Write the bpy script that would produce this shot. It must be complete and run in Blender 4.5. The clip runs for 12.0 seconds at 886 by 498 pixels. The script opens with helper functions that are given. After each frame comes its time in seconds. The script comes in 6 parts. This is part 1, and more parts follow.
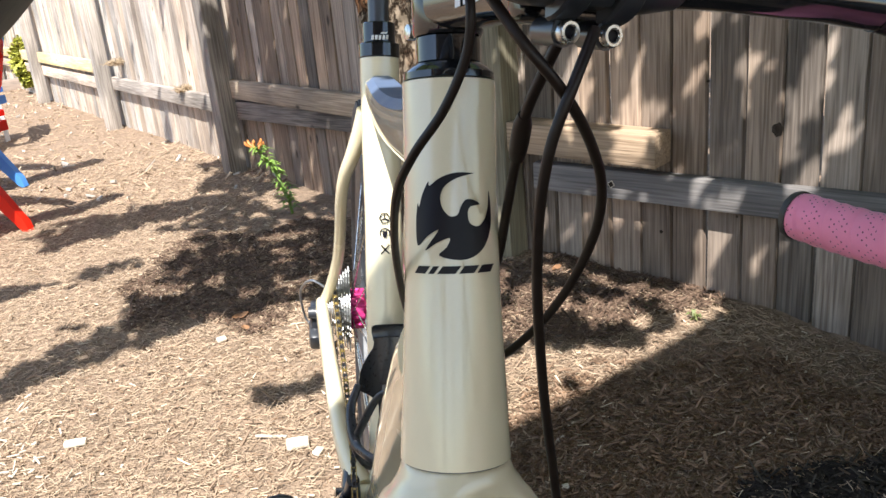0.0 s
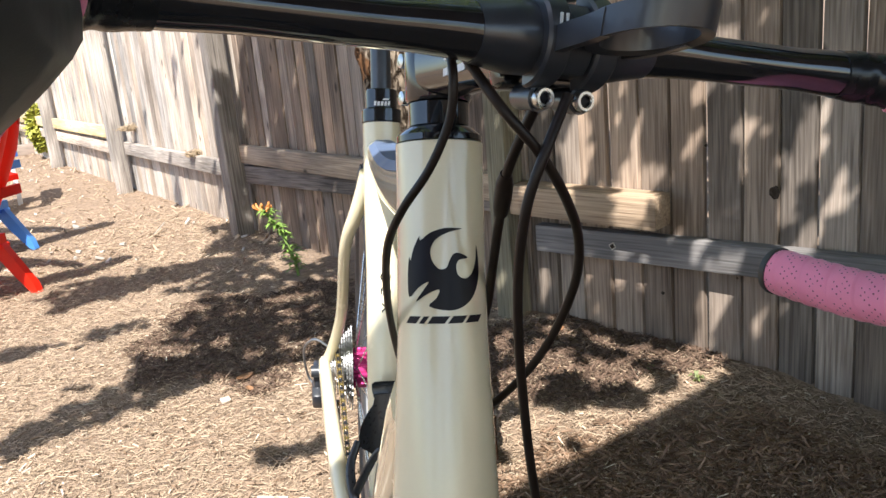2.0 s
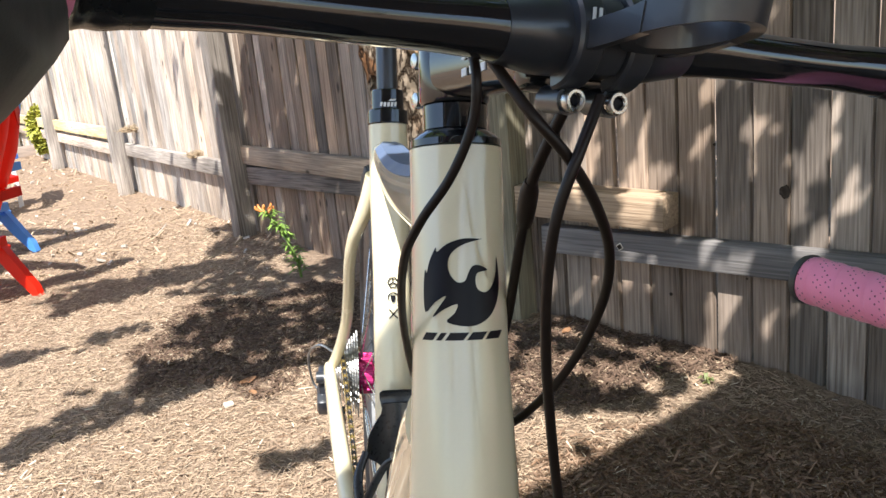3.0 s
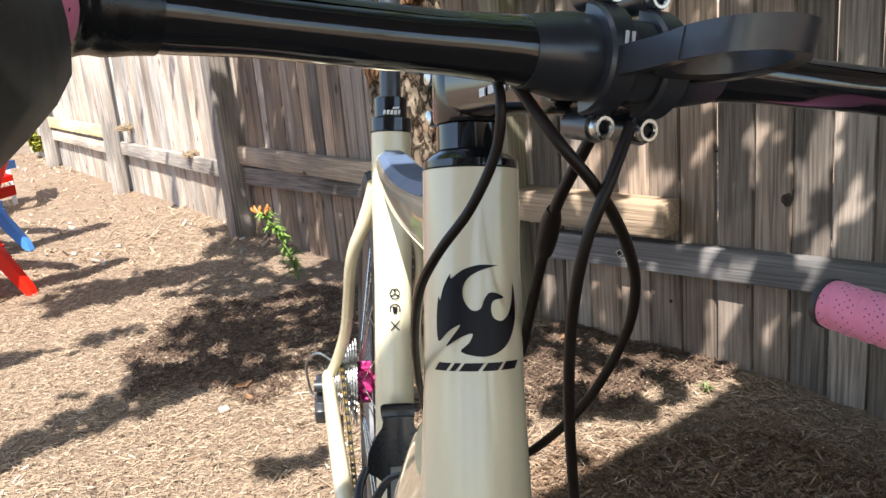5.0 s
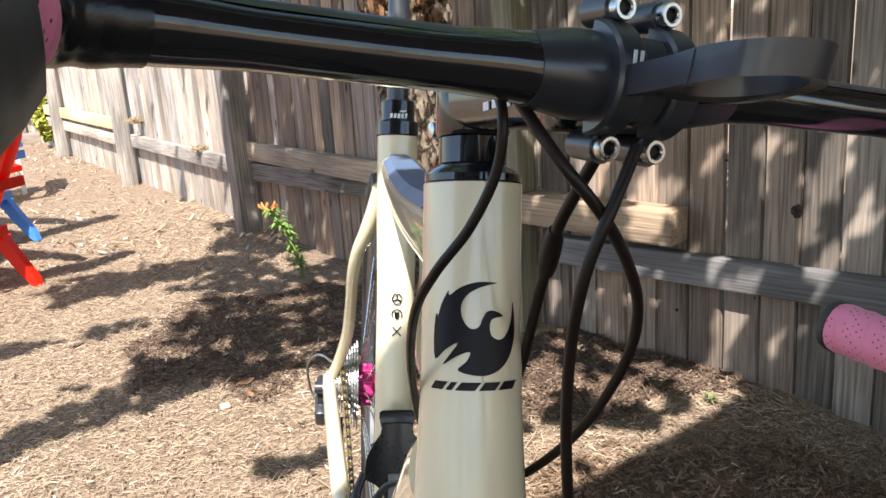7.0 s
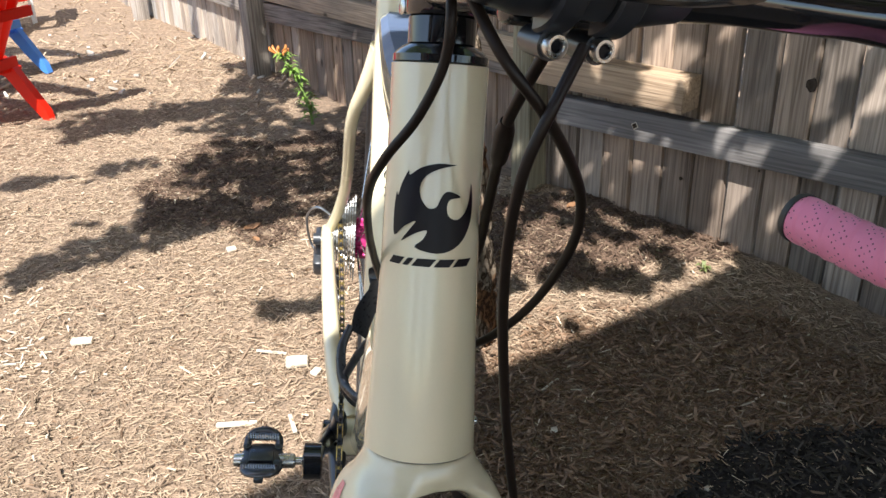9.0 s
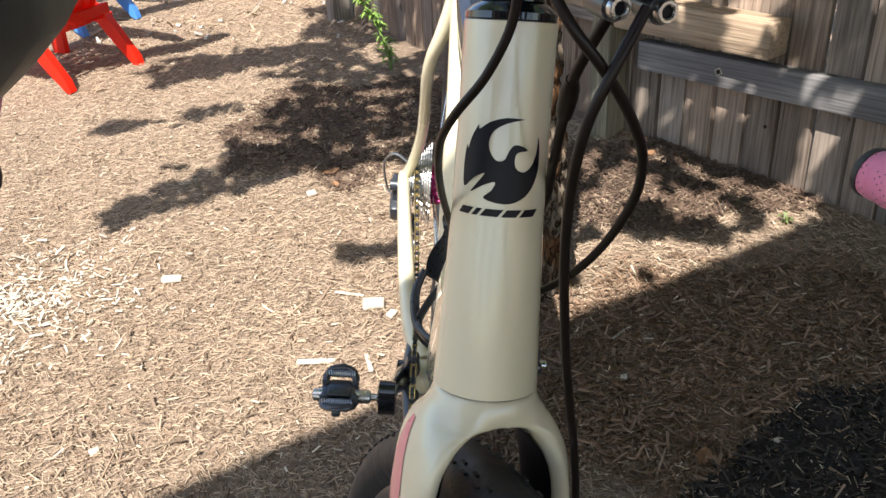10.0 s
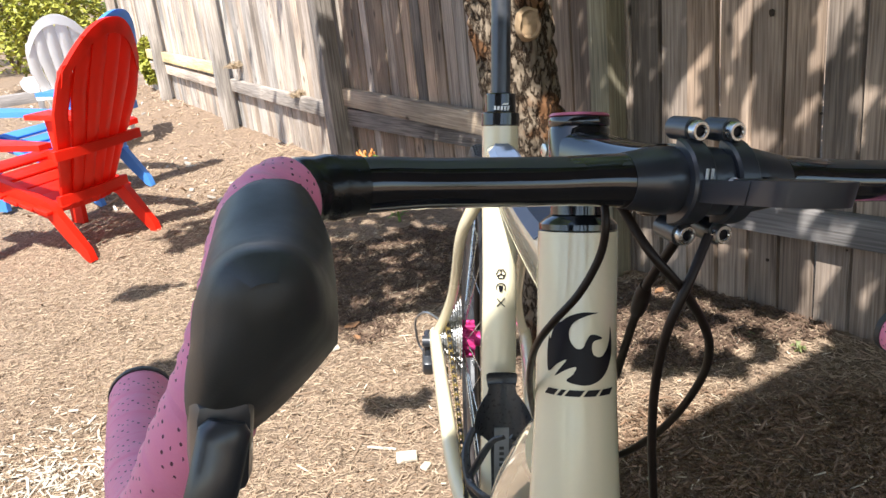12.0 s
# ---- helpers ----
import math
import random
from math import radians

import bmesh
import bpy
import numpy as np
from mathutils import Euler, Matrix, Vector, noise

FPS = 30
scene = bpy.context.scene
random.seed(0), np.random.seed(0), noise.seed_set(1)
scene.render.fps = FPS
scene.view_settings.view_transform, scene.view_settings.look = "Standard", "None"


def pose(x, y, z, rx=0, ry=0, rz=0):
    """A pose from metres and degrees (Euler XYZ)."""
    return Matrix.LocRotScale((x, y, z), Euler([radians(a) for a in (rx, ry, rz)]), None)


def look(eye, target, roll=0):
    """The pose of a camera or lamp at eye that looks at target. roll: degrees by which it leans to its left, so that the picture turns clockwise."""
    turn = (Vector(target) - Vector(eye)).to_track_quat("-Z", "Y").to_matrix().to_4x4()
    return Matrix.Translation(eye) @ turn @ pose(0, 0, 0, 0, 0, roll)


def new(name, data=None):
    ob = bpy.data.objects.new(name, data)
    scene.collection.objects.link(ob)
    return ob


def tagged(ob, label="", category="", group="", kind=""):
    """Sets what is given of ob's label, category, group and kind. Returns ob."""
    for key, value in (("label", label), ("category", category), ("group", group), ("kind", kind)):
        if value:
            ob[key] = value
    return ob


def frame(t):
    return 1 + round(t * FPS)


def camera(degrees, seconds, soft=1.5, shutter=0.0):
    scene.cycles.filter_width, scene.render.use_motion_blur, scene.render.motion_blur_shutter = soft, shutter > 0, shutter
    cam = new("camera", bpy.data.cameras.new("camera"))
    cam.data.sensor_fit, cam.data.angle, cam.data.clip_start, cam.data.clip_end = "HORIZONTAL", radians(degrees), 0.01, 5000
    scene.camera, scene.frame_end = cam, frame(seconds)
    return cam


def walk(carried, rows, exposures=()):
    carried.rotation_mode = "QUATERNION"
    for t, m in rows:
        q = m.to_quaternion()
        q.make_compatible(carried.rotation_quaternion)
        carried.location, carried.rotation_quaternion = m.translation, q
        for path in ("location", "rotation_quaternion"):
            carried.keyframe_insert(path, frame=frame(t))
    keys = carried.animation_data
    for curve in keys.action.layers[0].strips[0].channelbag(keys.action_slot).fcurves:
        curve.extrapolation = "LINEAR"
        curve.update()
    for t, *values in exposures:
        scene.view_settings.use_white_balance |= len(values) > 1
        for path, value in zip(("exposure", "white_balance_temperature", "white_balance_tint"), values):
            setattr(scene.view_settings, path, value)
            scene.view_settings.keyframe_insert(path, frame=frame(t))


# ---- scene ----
cam = camera(55.91, 12.0)
PATH = [
    (0.0, pose(0.0366, -0.8322, 0.9532, 70.70, 4.97, -7.50)),
    (0.5, pose(0.0301, -0.8476, 0.9532, 74.30, 4.76, -7.20)),
    (1.0, pose(0.0282, -0.8523, 0.9557, 75.09, 4.29, -7.06)),
    (1.5, pose(0.0361, -0.8617, 0.9536, 75.08, 4.73, -7.08)),
    (2.0, pose(0.0426, -0.8595, 0.9543, 75.10, 5.05, -7.02)),
    (2.5, pose(0.0399, -0.8396, 0.9521, 75.06, 5.26, -6.98)),
    (3.0, pose(0.0377, -0.8300, 0.9543, 75.04, 5.37, -6.98)),
    (5.0, pose(0.0313, -0.8081, 0.9632, 75.01, 4.84, -7.20)),
    (5.5, pose(0.0297, -0.8033, 0.9674, 75.02, 4.32, -6.92)),
    (6.0, pose(0.0312, -0.8018, 0.9647, 75.03, 3.97, -6.70)),
    (6.5, pose(0.0349, -0.7991, 0.9700, 75.04, 3.56, -6.54)),
    (8.5, pose(0.0424, -0.7961, 0.9577, 74.38, 3.62, -5.63)),
    (9.0, pose(0.0638, -0.8089, 0.9854, 64.90, 1.11, -4.39)),
    (9.5, pose(0.0829, -0.8213, 0.9897, 61.74, 1.05, -2.67)),
    (10.0, pose(0.0678, -0.8285, 0.9974, 61.32, 2.63, 0.73)),
    (10.5, pose(0.0285, -0.8340, 1.0065, 61.04, 3.48, 1.79)),
    (11.0, pose(0.0173, -0.8415, 1.0216, 64.47, 5.04, 1.28)),
    (11.5, pose(0.0163, -0.8462, 1.0634, 69.23, 5.31, 0.78)),
    (12.0, pose(0.0188, -0.8835, 1.0613, 70.60, 5.68, -0.66)),
]
walk(cam, PATH, [(0.0, 1.34), (8.4, 1.34), (9.2, 1.22), (10.0, 1.24), (10.5, 1.22), (11.0, 1.06), (11.5, 1.12), (12.0, 1.24)])

# ---- world, sun, exposure ----
SUN = Vector((-0.18, -0.68, 1.0)).normalized()      # towards the sun
world = bpy.data.worlds.new("sky")
scene.world = world
world.use_nodes = True
wn = world.node_tree.nodes
sky = wn.new("ShaderNodeTexSky")
sky.sky_type = "NISHITA"
sky.sun_disc = False
sky.sun_elevation = math.asin(SUN.z)
sky.sun_rotation = math.atan2(SUN.x, SUN.y)
world.node_tree.links.new(sky.outputs[0], wn["Background"].inputs[0])
wn["Background"].inputs[1].default_value = 0.135
sun = new("sun", bpy.data.lights.new("sun", "SUN"))
sun.data.energy, sun.data.angle, sun.data.color = 4.8, radians(0.53), (1.0, 0.975, 0.94)
sun.matrix_world = look(SUN * 20, (0, 0, 0))


# ---- materials ----
def surface(name, base, rough=0.5, metal=0.0, var=0.12, scale=12.0, bump=0.0, bscale=150.0, coat=0.0, stretch=(1, 1, 1),
            island=0.0, rand=0.0, spec=0.5, sheen=0.0, rvar=0.08, deep=0.004):
    """A painted, plastic, metal or earthy surface: two scales of variation, fine relief, and piece-to-piece change."""
    m = bpy.data.materials.new(name)
    m.use_nodes = True
    nt = m.node_tree
    n, l = nt.nodes, nt.links
    b = n["Principled BSDF"]
    b.inputs["Metallic"].default_value = metal
    b.inputs["Coat Weight"].default_value = coat
    b.inputs["Coat Roughness"].default_value = 0.04
    b.inputs["Specular IOR Level"].default_value = spec
    b.inputs["Sheen Weight"].default_value = sheen
    tc = n.new("ShaderNodeTexCoord")
    mp = n.new("ShaderNodeMapping")
    mp.inputs["Scale"].default_value = stretch
    l.new(tc.outputs["Object"], mp.inputs[0])
    vec = mp.outputs[0]
    info = n.new("ShaderNodeObjectInfo")
    geo = n.new("ShaderNodeNewGeometry")
    if rand:
        add = n.new("ShaderNodeVectorMath")
        sc = n.new("ShaderNodeVectorMath")
        sc.operation = "SCALE"
        sc.inputs[0].default_value = (7.3, 3.1, 5.7)
        l.new(info.outputs["Random"], sc.inputs["Scale"])
        l.new(vec, add.inputs[0])
        l.new(sc.outputs[0], add.inputs[1])
        vec = add.outputs[0]
    big = n.new("ShaderNodeTexNoise")
    big.inputs["Scale"].default_value = scale
    big.inputs["Detail"].default_value = 5
    fine = n.new("ShaderNodeTexNoise")
    fine.inputs["Scale"].default_value = bscale
    fine.inputs["Detail"].default_value = 4
    l.new(vec, big.inputs["Vector"])
    l.new(vec, fine.inputs["Vector"])
    mix = n.new("ShaderNodeMath")
    mix.operation = "MULTIPLY_ADD"
    mix.inputs[1].default_value = 0.4
    l.new(fine.outputs[0], mix.inputs[0])
    l.new(big.outputs[0], mix.inputs[2])
    val = n.new("ShaderNodeMapRange")
    val.inputs["From Min"].default_value, val.inputs["From Max"].default_value = 0.35, 1.05
    val.inputs["To Min"].default_value, val.inputs["To Max"].default_value = 1 - var, 1 + var
    l.new(mix.outputs[0], val.inputs[0])
    hsv = n.new("ShaderNodeHueSaturation")
    hsv.inputs["Color"].default_value = (*base, 1)
    out = val.outputs[0]
    for src, amount in ((geo.outputs["Random Per Island"], island), (info.outputs["Random"], rand)):
        if amount:
            mr = n.new("ShaderNodeMapRange")
            mr.inputs["To Min"].default_value, mr.inputs["To Max"].default_value = 1 - amount, 1 + amount
            l.new(src, mr.inputs[0])
            mul = n.new("ShaderNodeMath")
            mul.operation = "MULTIPLY"
            l.new(out, mul.inputs[0])
            l.new(mr.outputs[0], mul.inputs[1])
            out = mul.outputs[0]
    l.new(out, hsv.inputs["Value"])
    l.new(hsv.outputs[0], b.inputs["Base Color"])
    rr = n.new("ShaderNodeMapRange")
    rr.inputs["From Min"].default_value, rr.inputs["From Max"].default_value = 0.3, 0.7
    rr.inputs["To Min"].default_value, rr.inputs["To Max"].default_value = max(0.02, rough - rvar), min(1, rough + rvar)
    l.new(big.outputs[0], rr.inputs[0])
    l.new(rr.outputs[0], b.inputs["Roughness"])
    if bump:
        bp = n.new("ShaderNodeBump")
        bp.inputs["Strength"].default_value = bump
        bp.inputs["Distance"].default_value = deep
        l.new(mix.outputs[0], bp.inputs["Height"])
        l.new(bp.outputs[0], b.inputs["Normal"])
    return m


def weathered(name, dark, light, rand=0.25, warm=0.0):
    """Weathered timber with grain along its local z, knots and stains."""
    m = bpy.data.materials.new(name)
    m.use_nodes = True
    nt = m.node_tree
    n, l = nt.nodes, nt.links
    b = n["Principled BSDF"]
    b.inputs["Specular IOR Level"].default_value = 0.25
    tc, info = n.new("ShaderNodeTexCoord"), n.new("ShaderNodeObjectInfo")
    sc = n.new("ShaderNodeVectorMath")
    sc.operation = "SCALE"
    sc.inputs[0].default_value = (3.7, 9.1, 6.3)
    l.new(info.outputs["Random"], sc.inputs["Scale"])
    add = n.new("ShaderNodeVectorMath")
    l.new(tc.outputs["Object"], add.inputs[0])
    l.new(sc.outputs[0], add.inputs[1])

    def noise_at(scale, stretch, detail=6, dist=0.0):
        mp = n.new("ShaderNodeMapping")
        mp.inputs["Scale"].default_value = stretch
        l.new(add.outputs[0], mp.inputs[0])
        t = n.new("ShaderNodeTexNoise")
        t.inputs["Scale"].default_value, t.inputs["Detail"].default_value, t.inputs["Distortion"].default_value = scale, detail, dist
        l.new(mp.outputs[0], t.inputs["Vector"])
        return t.outputs[0]

    grain = noise_at(170, (1, 1, 0.03), 8, 0.4)
    broad = noise_at(9, (1, 1, 0.16), 5, 0.8)
    stain = noise_at(3.5, (1, 1, 0.6), 3)
    s1 = n.new("ShaderNodeMath")
    s1.operation = "MULTIPLY_ADD"
    s1.inputs[1].default_value = 0.55
    l.new(broad, s1.inputs[0])
    l.new(grain, s1.inputs[2])
    ramp = n.new("ShaderNodeValToRGB")
    ramp.color_ramp.elements[0].position, ramp.color_ramp.elements[0].color = 0.52, (*dark, 1)
    ramp.color_ramp.elements[1].position, ramp.color_ramp.elements[1].color = 1.0, (*light, 1)
    l.new(s1.outputs[0], ramp.inputs[0])
    pick = n.new("ShaderNodeMath")
    pick.operation = "MULTIPLY"
    pick.inputs[1].default_value = 7.31
    l.new(info.outputs["Random"], pick.inputs[0])
    frac = n.new("ShaderNodeMath")
    frac.operation = "FRACT"
    l.new(pick.outputs[0], frac.inputs[0])
    brown = n.new("ShaderNodeMix")
    brown.data_type, brown.blend_type = "RGBA", "MULTIPLY"
    brown.inputs[7].default_value = (0.96, 0.81, 0.68, 1)
    l.new(frac.outputs[0], brown.inputs[0])
    l.new(ramp.outputs[0], brown.inputs[6])
    kmap = n.new("ShaderNodeMapping")
    kmap.inputs["Scale"].default_value = (9, 9, 4.5)
    l.new(add.outputs[0], kmap.inputs[0])
    knot = n.new("ShaderNodeTexVoronoi")
    knot.inputs["Scale"].default_value = 1.0
    l.new(kmap.outputs[0], knot.inputs["Vector"])
    kr = n.new("ShaderNodeMapRange")
    kr.inputs["From Min"].default_value, kr.inputs["From Max"].default_value = 0.05, 0.12
    kr.inputs["To Min"].default_value, kr.inputs["To Max"].default_value = 0.3, 1.0
    l.new(knot.outputs["Distance"], kr.inputs[0])
    spot = n.new("ShaderNodeMix")
    spot.data_type, spot.blend_type = "RGBA", "MULTIPLY"
    spot.inputs[0].default_value = 1.0
    l.new(brown.outputs[2], spot.inputs[6])
    l.new(kr.outputs[0], spot.inputs[7])
    hsv = n.new("ShaderNodeHueSaturation")
    l.new(spot.outputs[2], hsv.inputs["Color"])
    v1 = n.new("ShaderNodeMapRange")
    v1.inputs["To Min"].default_value, v1.inputs["To Max"].default_value = 1 - rand, 1 + rand
    l.new(info.outputs["Random"], v1.inputs[0])
    v2 = n.new("ShaderNodeMapRange")
    v2.inputs["From Min"].default_value, v2.inputs["From Max"].default_value = 0.35, 0.65
    v2.inputs["To Min"].default_value, v2.inputs["To Max"].default_value = 0.62, 1.18
    l.new(stain, v2.inputs[0])
    vm = n.new("ShaderNodeMath")
    vm.operation = "MULTIPLY"
    l.new(v1.outputs[0], vm.inputs[0])
    l.new(v2.outputs[0], vm.inputs[1])
    l.new(vm.outputs[0], hsv.inputs["Value"])
    v3 = n.new("ShaderNodeMapRange")
    v3.inputs["To Min"].default_value, v3.inputs["To Max"].default_value = 0.8 + warm, 1.25 + warm
    l.new(stain, v3.inputs[0])
    l.new(v3.outputs[0], hsv.inputs["Saturation"])
    l.new(hsv.outputs[0], b.inputs["Base Color"])
    b.inputs["Roughness"].default_value = 0.85
    bp = n.new("ShaderNodeBump")
    bp.inputs["Strength"].default_value, bp.inputs["Distance"].default_value = 0.55, 0.004
    l.new(s1.outputs[0], bp.inputs["Height"])
    l.new(bp.outputs[0], b.inputs["Normal"])
    return m


def wrapped_tape(name, base, hole):
    """Handlebar tape: overlapping turns, each with rows of small punched holes, laid out on the tape's own u, v in metres."""
    m = surface(name, base, rough=0.62, var=0.06, scale=40, bump=0.12, bscale=900, sheen=0.2)
    nt = m.node_tree
    n, l = nt.nodes, nt.links
    b = n["Principled BSDF"]
    uv = n.new("ShaderNodeUVMap")
    uv.uv_map = "UVMap"
    sep = n.new("ShaderNodeSeparateXYZ")
    l.new(uv.outputs[0], sep.inputs[0])

    def op(kind, a, c=None, d=None):
        k = n.new("ShaderNodeMath")
        k.operation = kind
        for i, q in enumerate((a, c, d)):
            if q is None:
                continue
            if isinstance(q, (int, float)):
                k.inputs[i].default_value = q
            else:
                l.new(q, k.inputs[i])
        return k.outputs[0]

    turn = op("ADD", op("DIVIDE", sep.outputs[1], 0.021), sep.outputs[0])      # one turn of the tape each 21 mm
    ft = op("FRACT", turn)
    row = op("ABSOLUTE", op("SUBTRACT", op("FRACT", op("MULTIPLY", ft, 7.0)), 0.5))
    band = op("LESS_THAN", op("ABSOLUTE", op("SUBTRACT", ft, 0.5)), 0.3)
    step = op("FLOOR", op("MULTIPLY", ft, 7.0))
    along = op("ADD", op("MULTIPLY", sep.outputs[0], 21.0), op("MULTIPLY", step, 0.5))
    fa = op("FRACT", along)
    col = op("ABSOLUTE", op("SUBTRACT", fa, 0.5))
    r2 = op("ADD", op("POWER", op("MULTIPLY", row, 5.6), 2.0), op("POWER", op("MULTIPLY", col, 8.2), 2.0))
    skip = op("GREATER_THAN", op("SINE", op("MULTIPLY", op("FLOOR", op("ADD", along, op("MULTIPLY", turn, 3.0))), 2.1)), -0.35)
    dot = op("MULTIPLY", op("MULTIPLY", op("LESS_THAN", r2, 1.0), band), skip)
    mix = n.new("ShaderNodeMix")
    mix.data_type = "RGBA"
    src = b.inputs["Base Color"].links[0].from_socket
    l.new(dot, mix.inputs[0])
    l.new(src, mix.inputs[6])
    mix.inputs[7].default_value = (*hole, 1)
    l.new(mix.outputs[2], b.inputs["Base Color"])
    bp = n.new("ShaderNodeBump")
    bp.inputs["Strength"].default_value, bp.inputs["Distance"].default_value = 0.6, 0.0012
    edge = n.new("ShaderNodeMapRange")
    edge.inputs["From Min"].default_value, edge.inputs["From Max"].default_value = 0.0, 0.12
    l.new(ft, edge.inputs[0])
    l.new(op("SUBTRACT", edge.outputs[0], dot), bp.inputs["Height"])
    old = b.inputs["Normal"].links[0].from_socket
    l.new(old, bp.inputs["Normal"])
    l.new(bp.outputs[0], b.inputs["Normal"])
    return m


CREAM = surface("cream_paint", (0.80, 0.71, 0.485), rough=0.24, var=0.035, scale=9, bump=0.015, bscale=700, coat=1.0, rvar=0.04)
CORAL = surface("coral_paint", (0.82, 0.235, 0.27), rough=0.3, var=0.05, coat=0.8)
NAVY = surface("slate_blue_paint", (0.10, 0.14, 0.23), rough=0.5, var=0.06)
INK = surface("black_decal", (0.005, 0.004, 0.007), rough=0.42, var=0.2, spec=0.25)
WHITE_INK = surface("white_print", (0.75, 0.75, 0.73), rough=0.5, var=0.05)
DIM_INK = surface("dim_grey_print", (0.020, 0.021, 0.024), rough=0.12, var=0.1, rvar=0.03, coat=1.0)
GREY_INK = surface("grey_print", (0.035, 0.037, 0.04), rough=0.35, var=0.05)
GLOSS = surface("gloss_black", (0.010, 0.011, 0.013), rough=0.10, var=0.2, scale=30, coat=0.7)
SATIN = surface("satin_black", (0.026, 0.029, 0.036), rough=0.36, var=0.2, scale=40, bump=0.02, bscale=600, spec=0.8, coat=0.25)
CARBON = surface("gloss_carbon", (0.012, 0.012, 0.014), rough=0.09, rvar=0.03, var=0.35, scale=260, bump=0.02, bscale=500, coat=1.0)
RUBBER = surface("hood_rubber", (0.040, 0.040, 0.038), rough=0.48, var=0.12, scale=60, bump=0.06, bscale=1400)
TYRE = surface("tyre_rubber", (0.015, 0.015, 0.016), rough=0.55, var=0.25, scale=60, bump=0.3, bscale=400)
TAPE_BLACK = surface("electrical_tape", (0.010, 0.011, 0.012), rough=0.25, var=0.2, scale=60, bump=0.15, bscale=120)
HOSE = surface("cable_housing", (0.016, 0.010, 0.007), rough=0.42, var=0.15, scale=80, bump=0.03, bscale=900, spec=0.3)
SPROCKET = surface("sprocket_steel", (0.42, 0.42, 0.41), rough=0.4, metal=1.0, var=0.15, scale=120)
STEEL = surface("bright_steel", (0.62, 0.62, 0.60), rough=0.28, metal=1.0, var=0.12, scale=120, bump=0.05, bscale=900)
DARK_STEEL = surface("dark_steel", (0.10, 0.10, 0.11), rough=0.35, metal=0.9, var=0.25, scale=90)
ALLOY = surface("grey_alloy", (0.30, 0.31, 0.33), rough=0.35, metal=0.9, var=0.12, scale=80)
MAGENTA = surface("magenta_anodised", (0.60, 0.05, 0.22), rough=0.35, metal=0.5, var=0.12, scale=60)
PINK_CAP = surface("pink_anodised", (0.62, 0.16, 0.24), rough=0.35, metal=0.4, var=0.1, scale=60)
GOLD = surface("gold_chain", (0.62, 0.46, 0.17), rough=0.35, metal=0.9, var=0.25, scale=200)
PINK = wrapped_tape("pink_bar_tape", (0.91, 0.275, 0.43), (0.10, 0.012, 0.03))
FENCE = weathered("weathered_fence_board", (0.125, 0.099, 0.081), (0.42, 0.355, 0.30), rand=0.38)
# Lighter copy of the fence board: full sun is put into its colour.
SUNLIT_BOARD = weathered("sunlit_board", (0.21, 0.186, 0.162), (0.70, 0.655, 0.60))
RAIL = weathered("weathered_rail", (0.185, 0.172, 0.165), (0.40, 0.37, 0.35), rand=0.12)
NEW_LUMBER = weathered("tan_lumber", (0.20, 0.150, 0.108), (0.52, 0.42, 0.315), rand=0.08)
DARK_RAIL = weathered("dark_split_rail", (0.05, 0.042, 0.037), (0.30, 0.265, 0.235), rand=0.1)
POST = weathered("weathered_post", (0.090, 0.074, 0.062), (0.36, 0.315, 0.27), rand=0.12)
GREEN_POST = weathered("greenish_treated_post", (0.095, 0.085, 0.060), (0.29, 0.26, 0.185), rand=0.08)
YELLOW_RAIL = weathered("yellow_tan_rail", (0.50, 0.38, 0.19), (0.82, 0.72, 0.50), rand=0.08, warm=0.1)
SOIL = surface("mulch_bed", (0.262, 0.188, 0.131), rough=0.95, var=0.5, scale=45, bump=1.0, bscale=170, spec=0.12, deep=0.02)
CHIPS = surface("shredded_mulch", (0.380, 0.286, 0.198), rough=0.92, var=0.2, scale=60, bump=0.3, bscale=500, island=0.32, spec=0.15)
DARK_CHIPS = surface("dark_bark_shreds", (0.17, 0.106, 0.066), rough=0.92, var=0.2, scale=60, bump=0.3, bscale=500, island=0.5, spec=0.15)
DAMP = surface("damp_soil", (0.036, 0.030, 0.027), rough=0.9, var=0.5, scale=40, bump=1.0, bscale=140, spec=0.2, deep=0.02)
DAMP_BARK = surface("damp_bark", (0.050, 0.041, 0.033), rough=0.8, var=0.2, scale=60, bump=0.3, bscale=400, island=0.6, spec=0.25)
BARK_BITS = surface("bark_pieces", (0.27, 0.19, 0.13), rough=0.9, var=0.2, scale=60, bump=0.3, bscale=400, island=0.5, spec=0.15)
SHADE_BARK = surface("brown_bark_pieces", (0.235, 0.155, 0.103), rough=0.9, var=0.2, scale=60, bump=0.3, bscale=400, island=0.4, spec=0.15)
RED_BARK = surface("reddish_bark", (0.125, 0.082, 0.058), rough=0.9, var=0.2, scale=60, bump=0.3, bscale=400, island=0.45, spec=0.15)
KNOT_AND_HOLE = surface("dark_knot_and_hole", (0.050, 0.038, 0.029), rough=0.9, var=0.7, scale=110, bump=0.6, bscale=200, spec=0.1)
PALE_WOOD = surface("pale_split_wood", (0.58, 0.52, 0.42), rough=0.85, var=0.15, scale=40, bump=0.3, bscale=300, spec=0.2)
PALE_CHIPS = surface("pale_wood_chips", (0.58, 0.49, 0.36), rough=0.9, var=0.15, scale=60, bump=0.2, bscale=300, island=0.3, spec=0.2)
STONES = surface("pale_stones", (0.50, 0.46, 0.40), rough=0.9, var=0.2, scale=20, bump=0.3, bscale=120, island=0.3, spec=0.2)
BARK = surface("tree_bark", (0.16, 0.11, 0.075), rough=0.95, var=0.4, scale=16, bump=1.0, bscale=60, stretch=(1, 1, 0.3), spec=0.1)
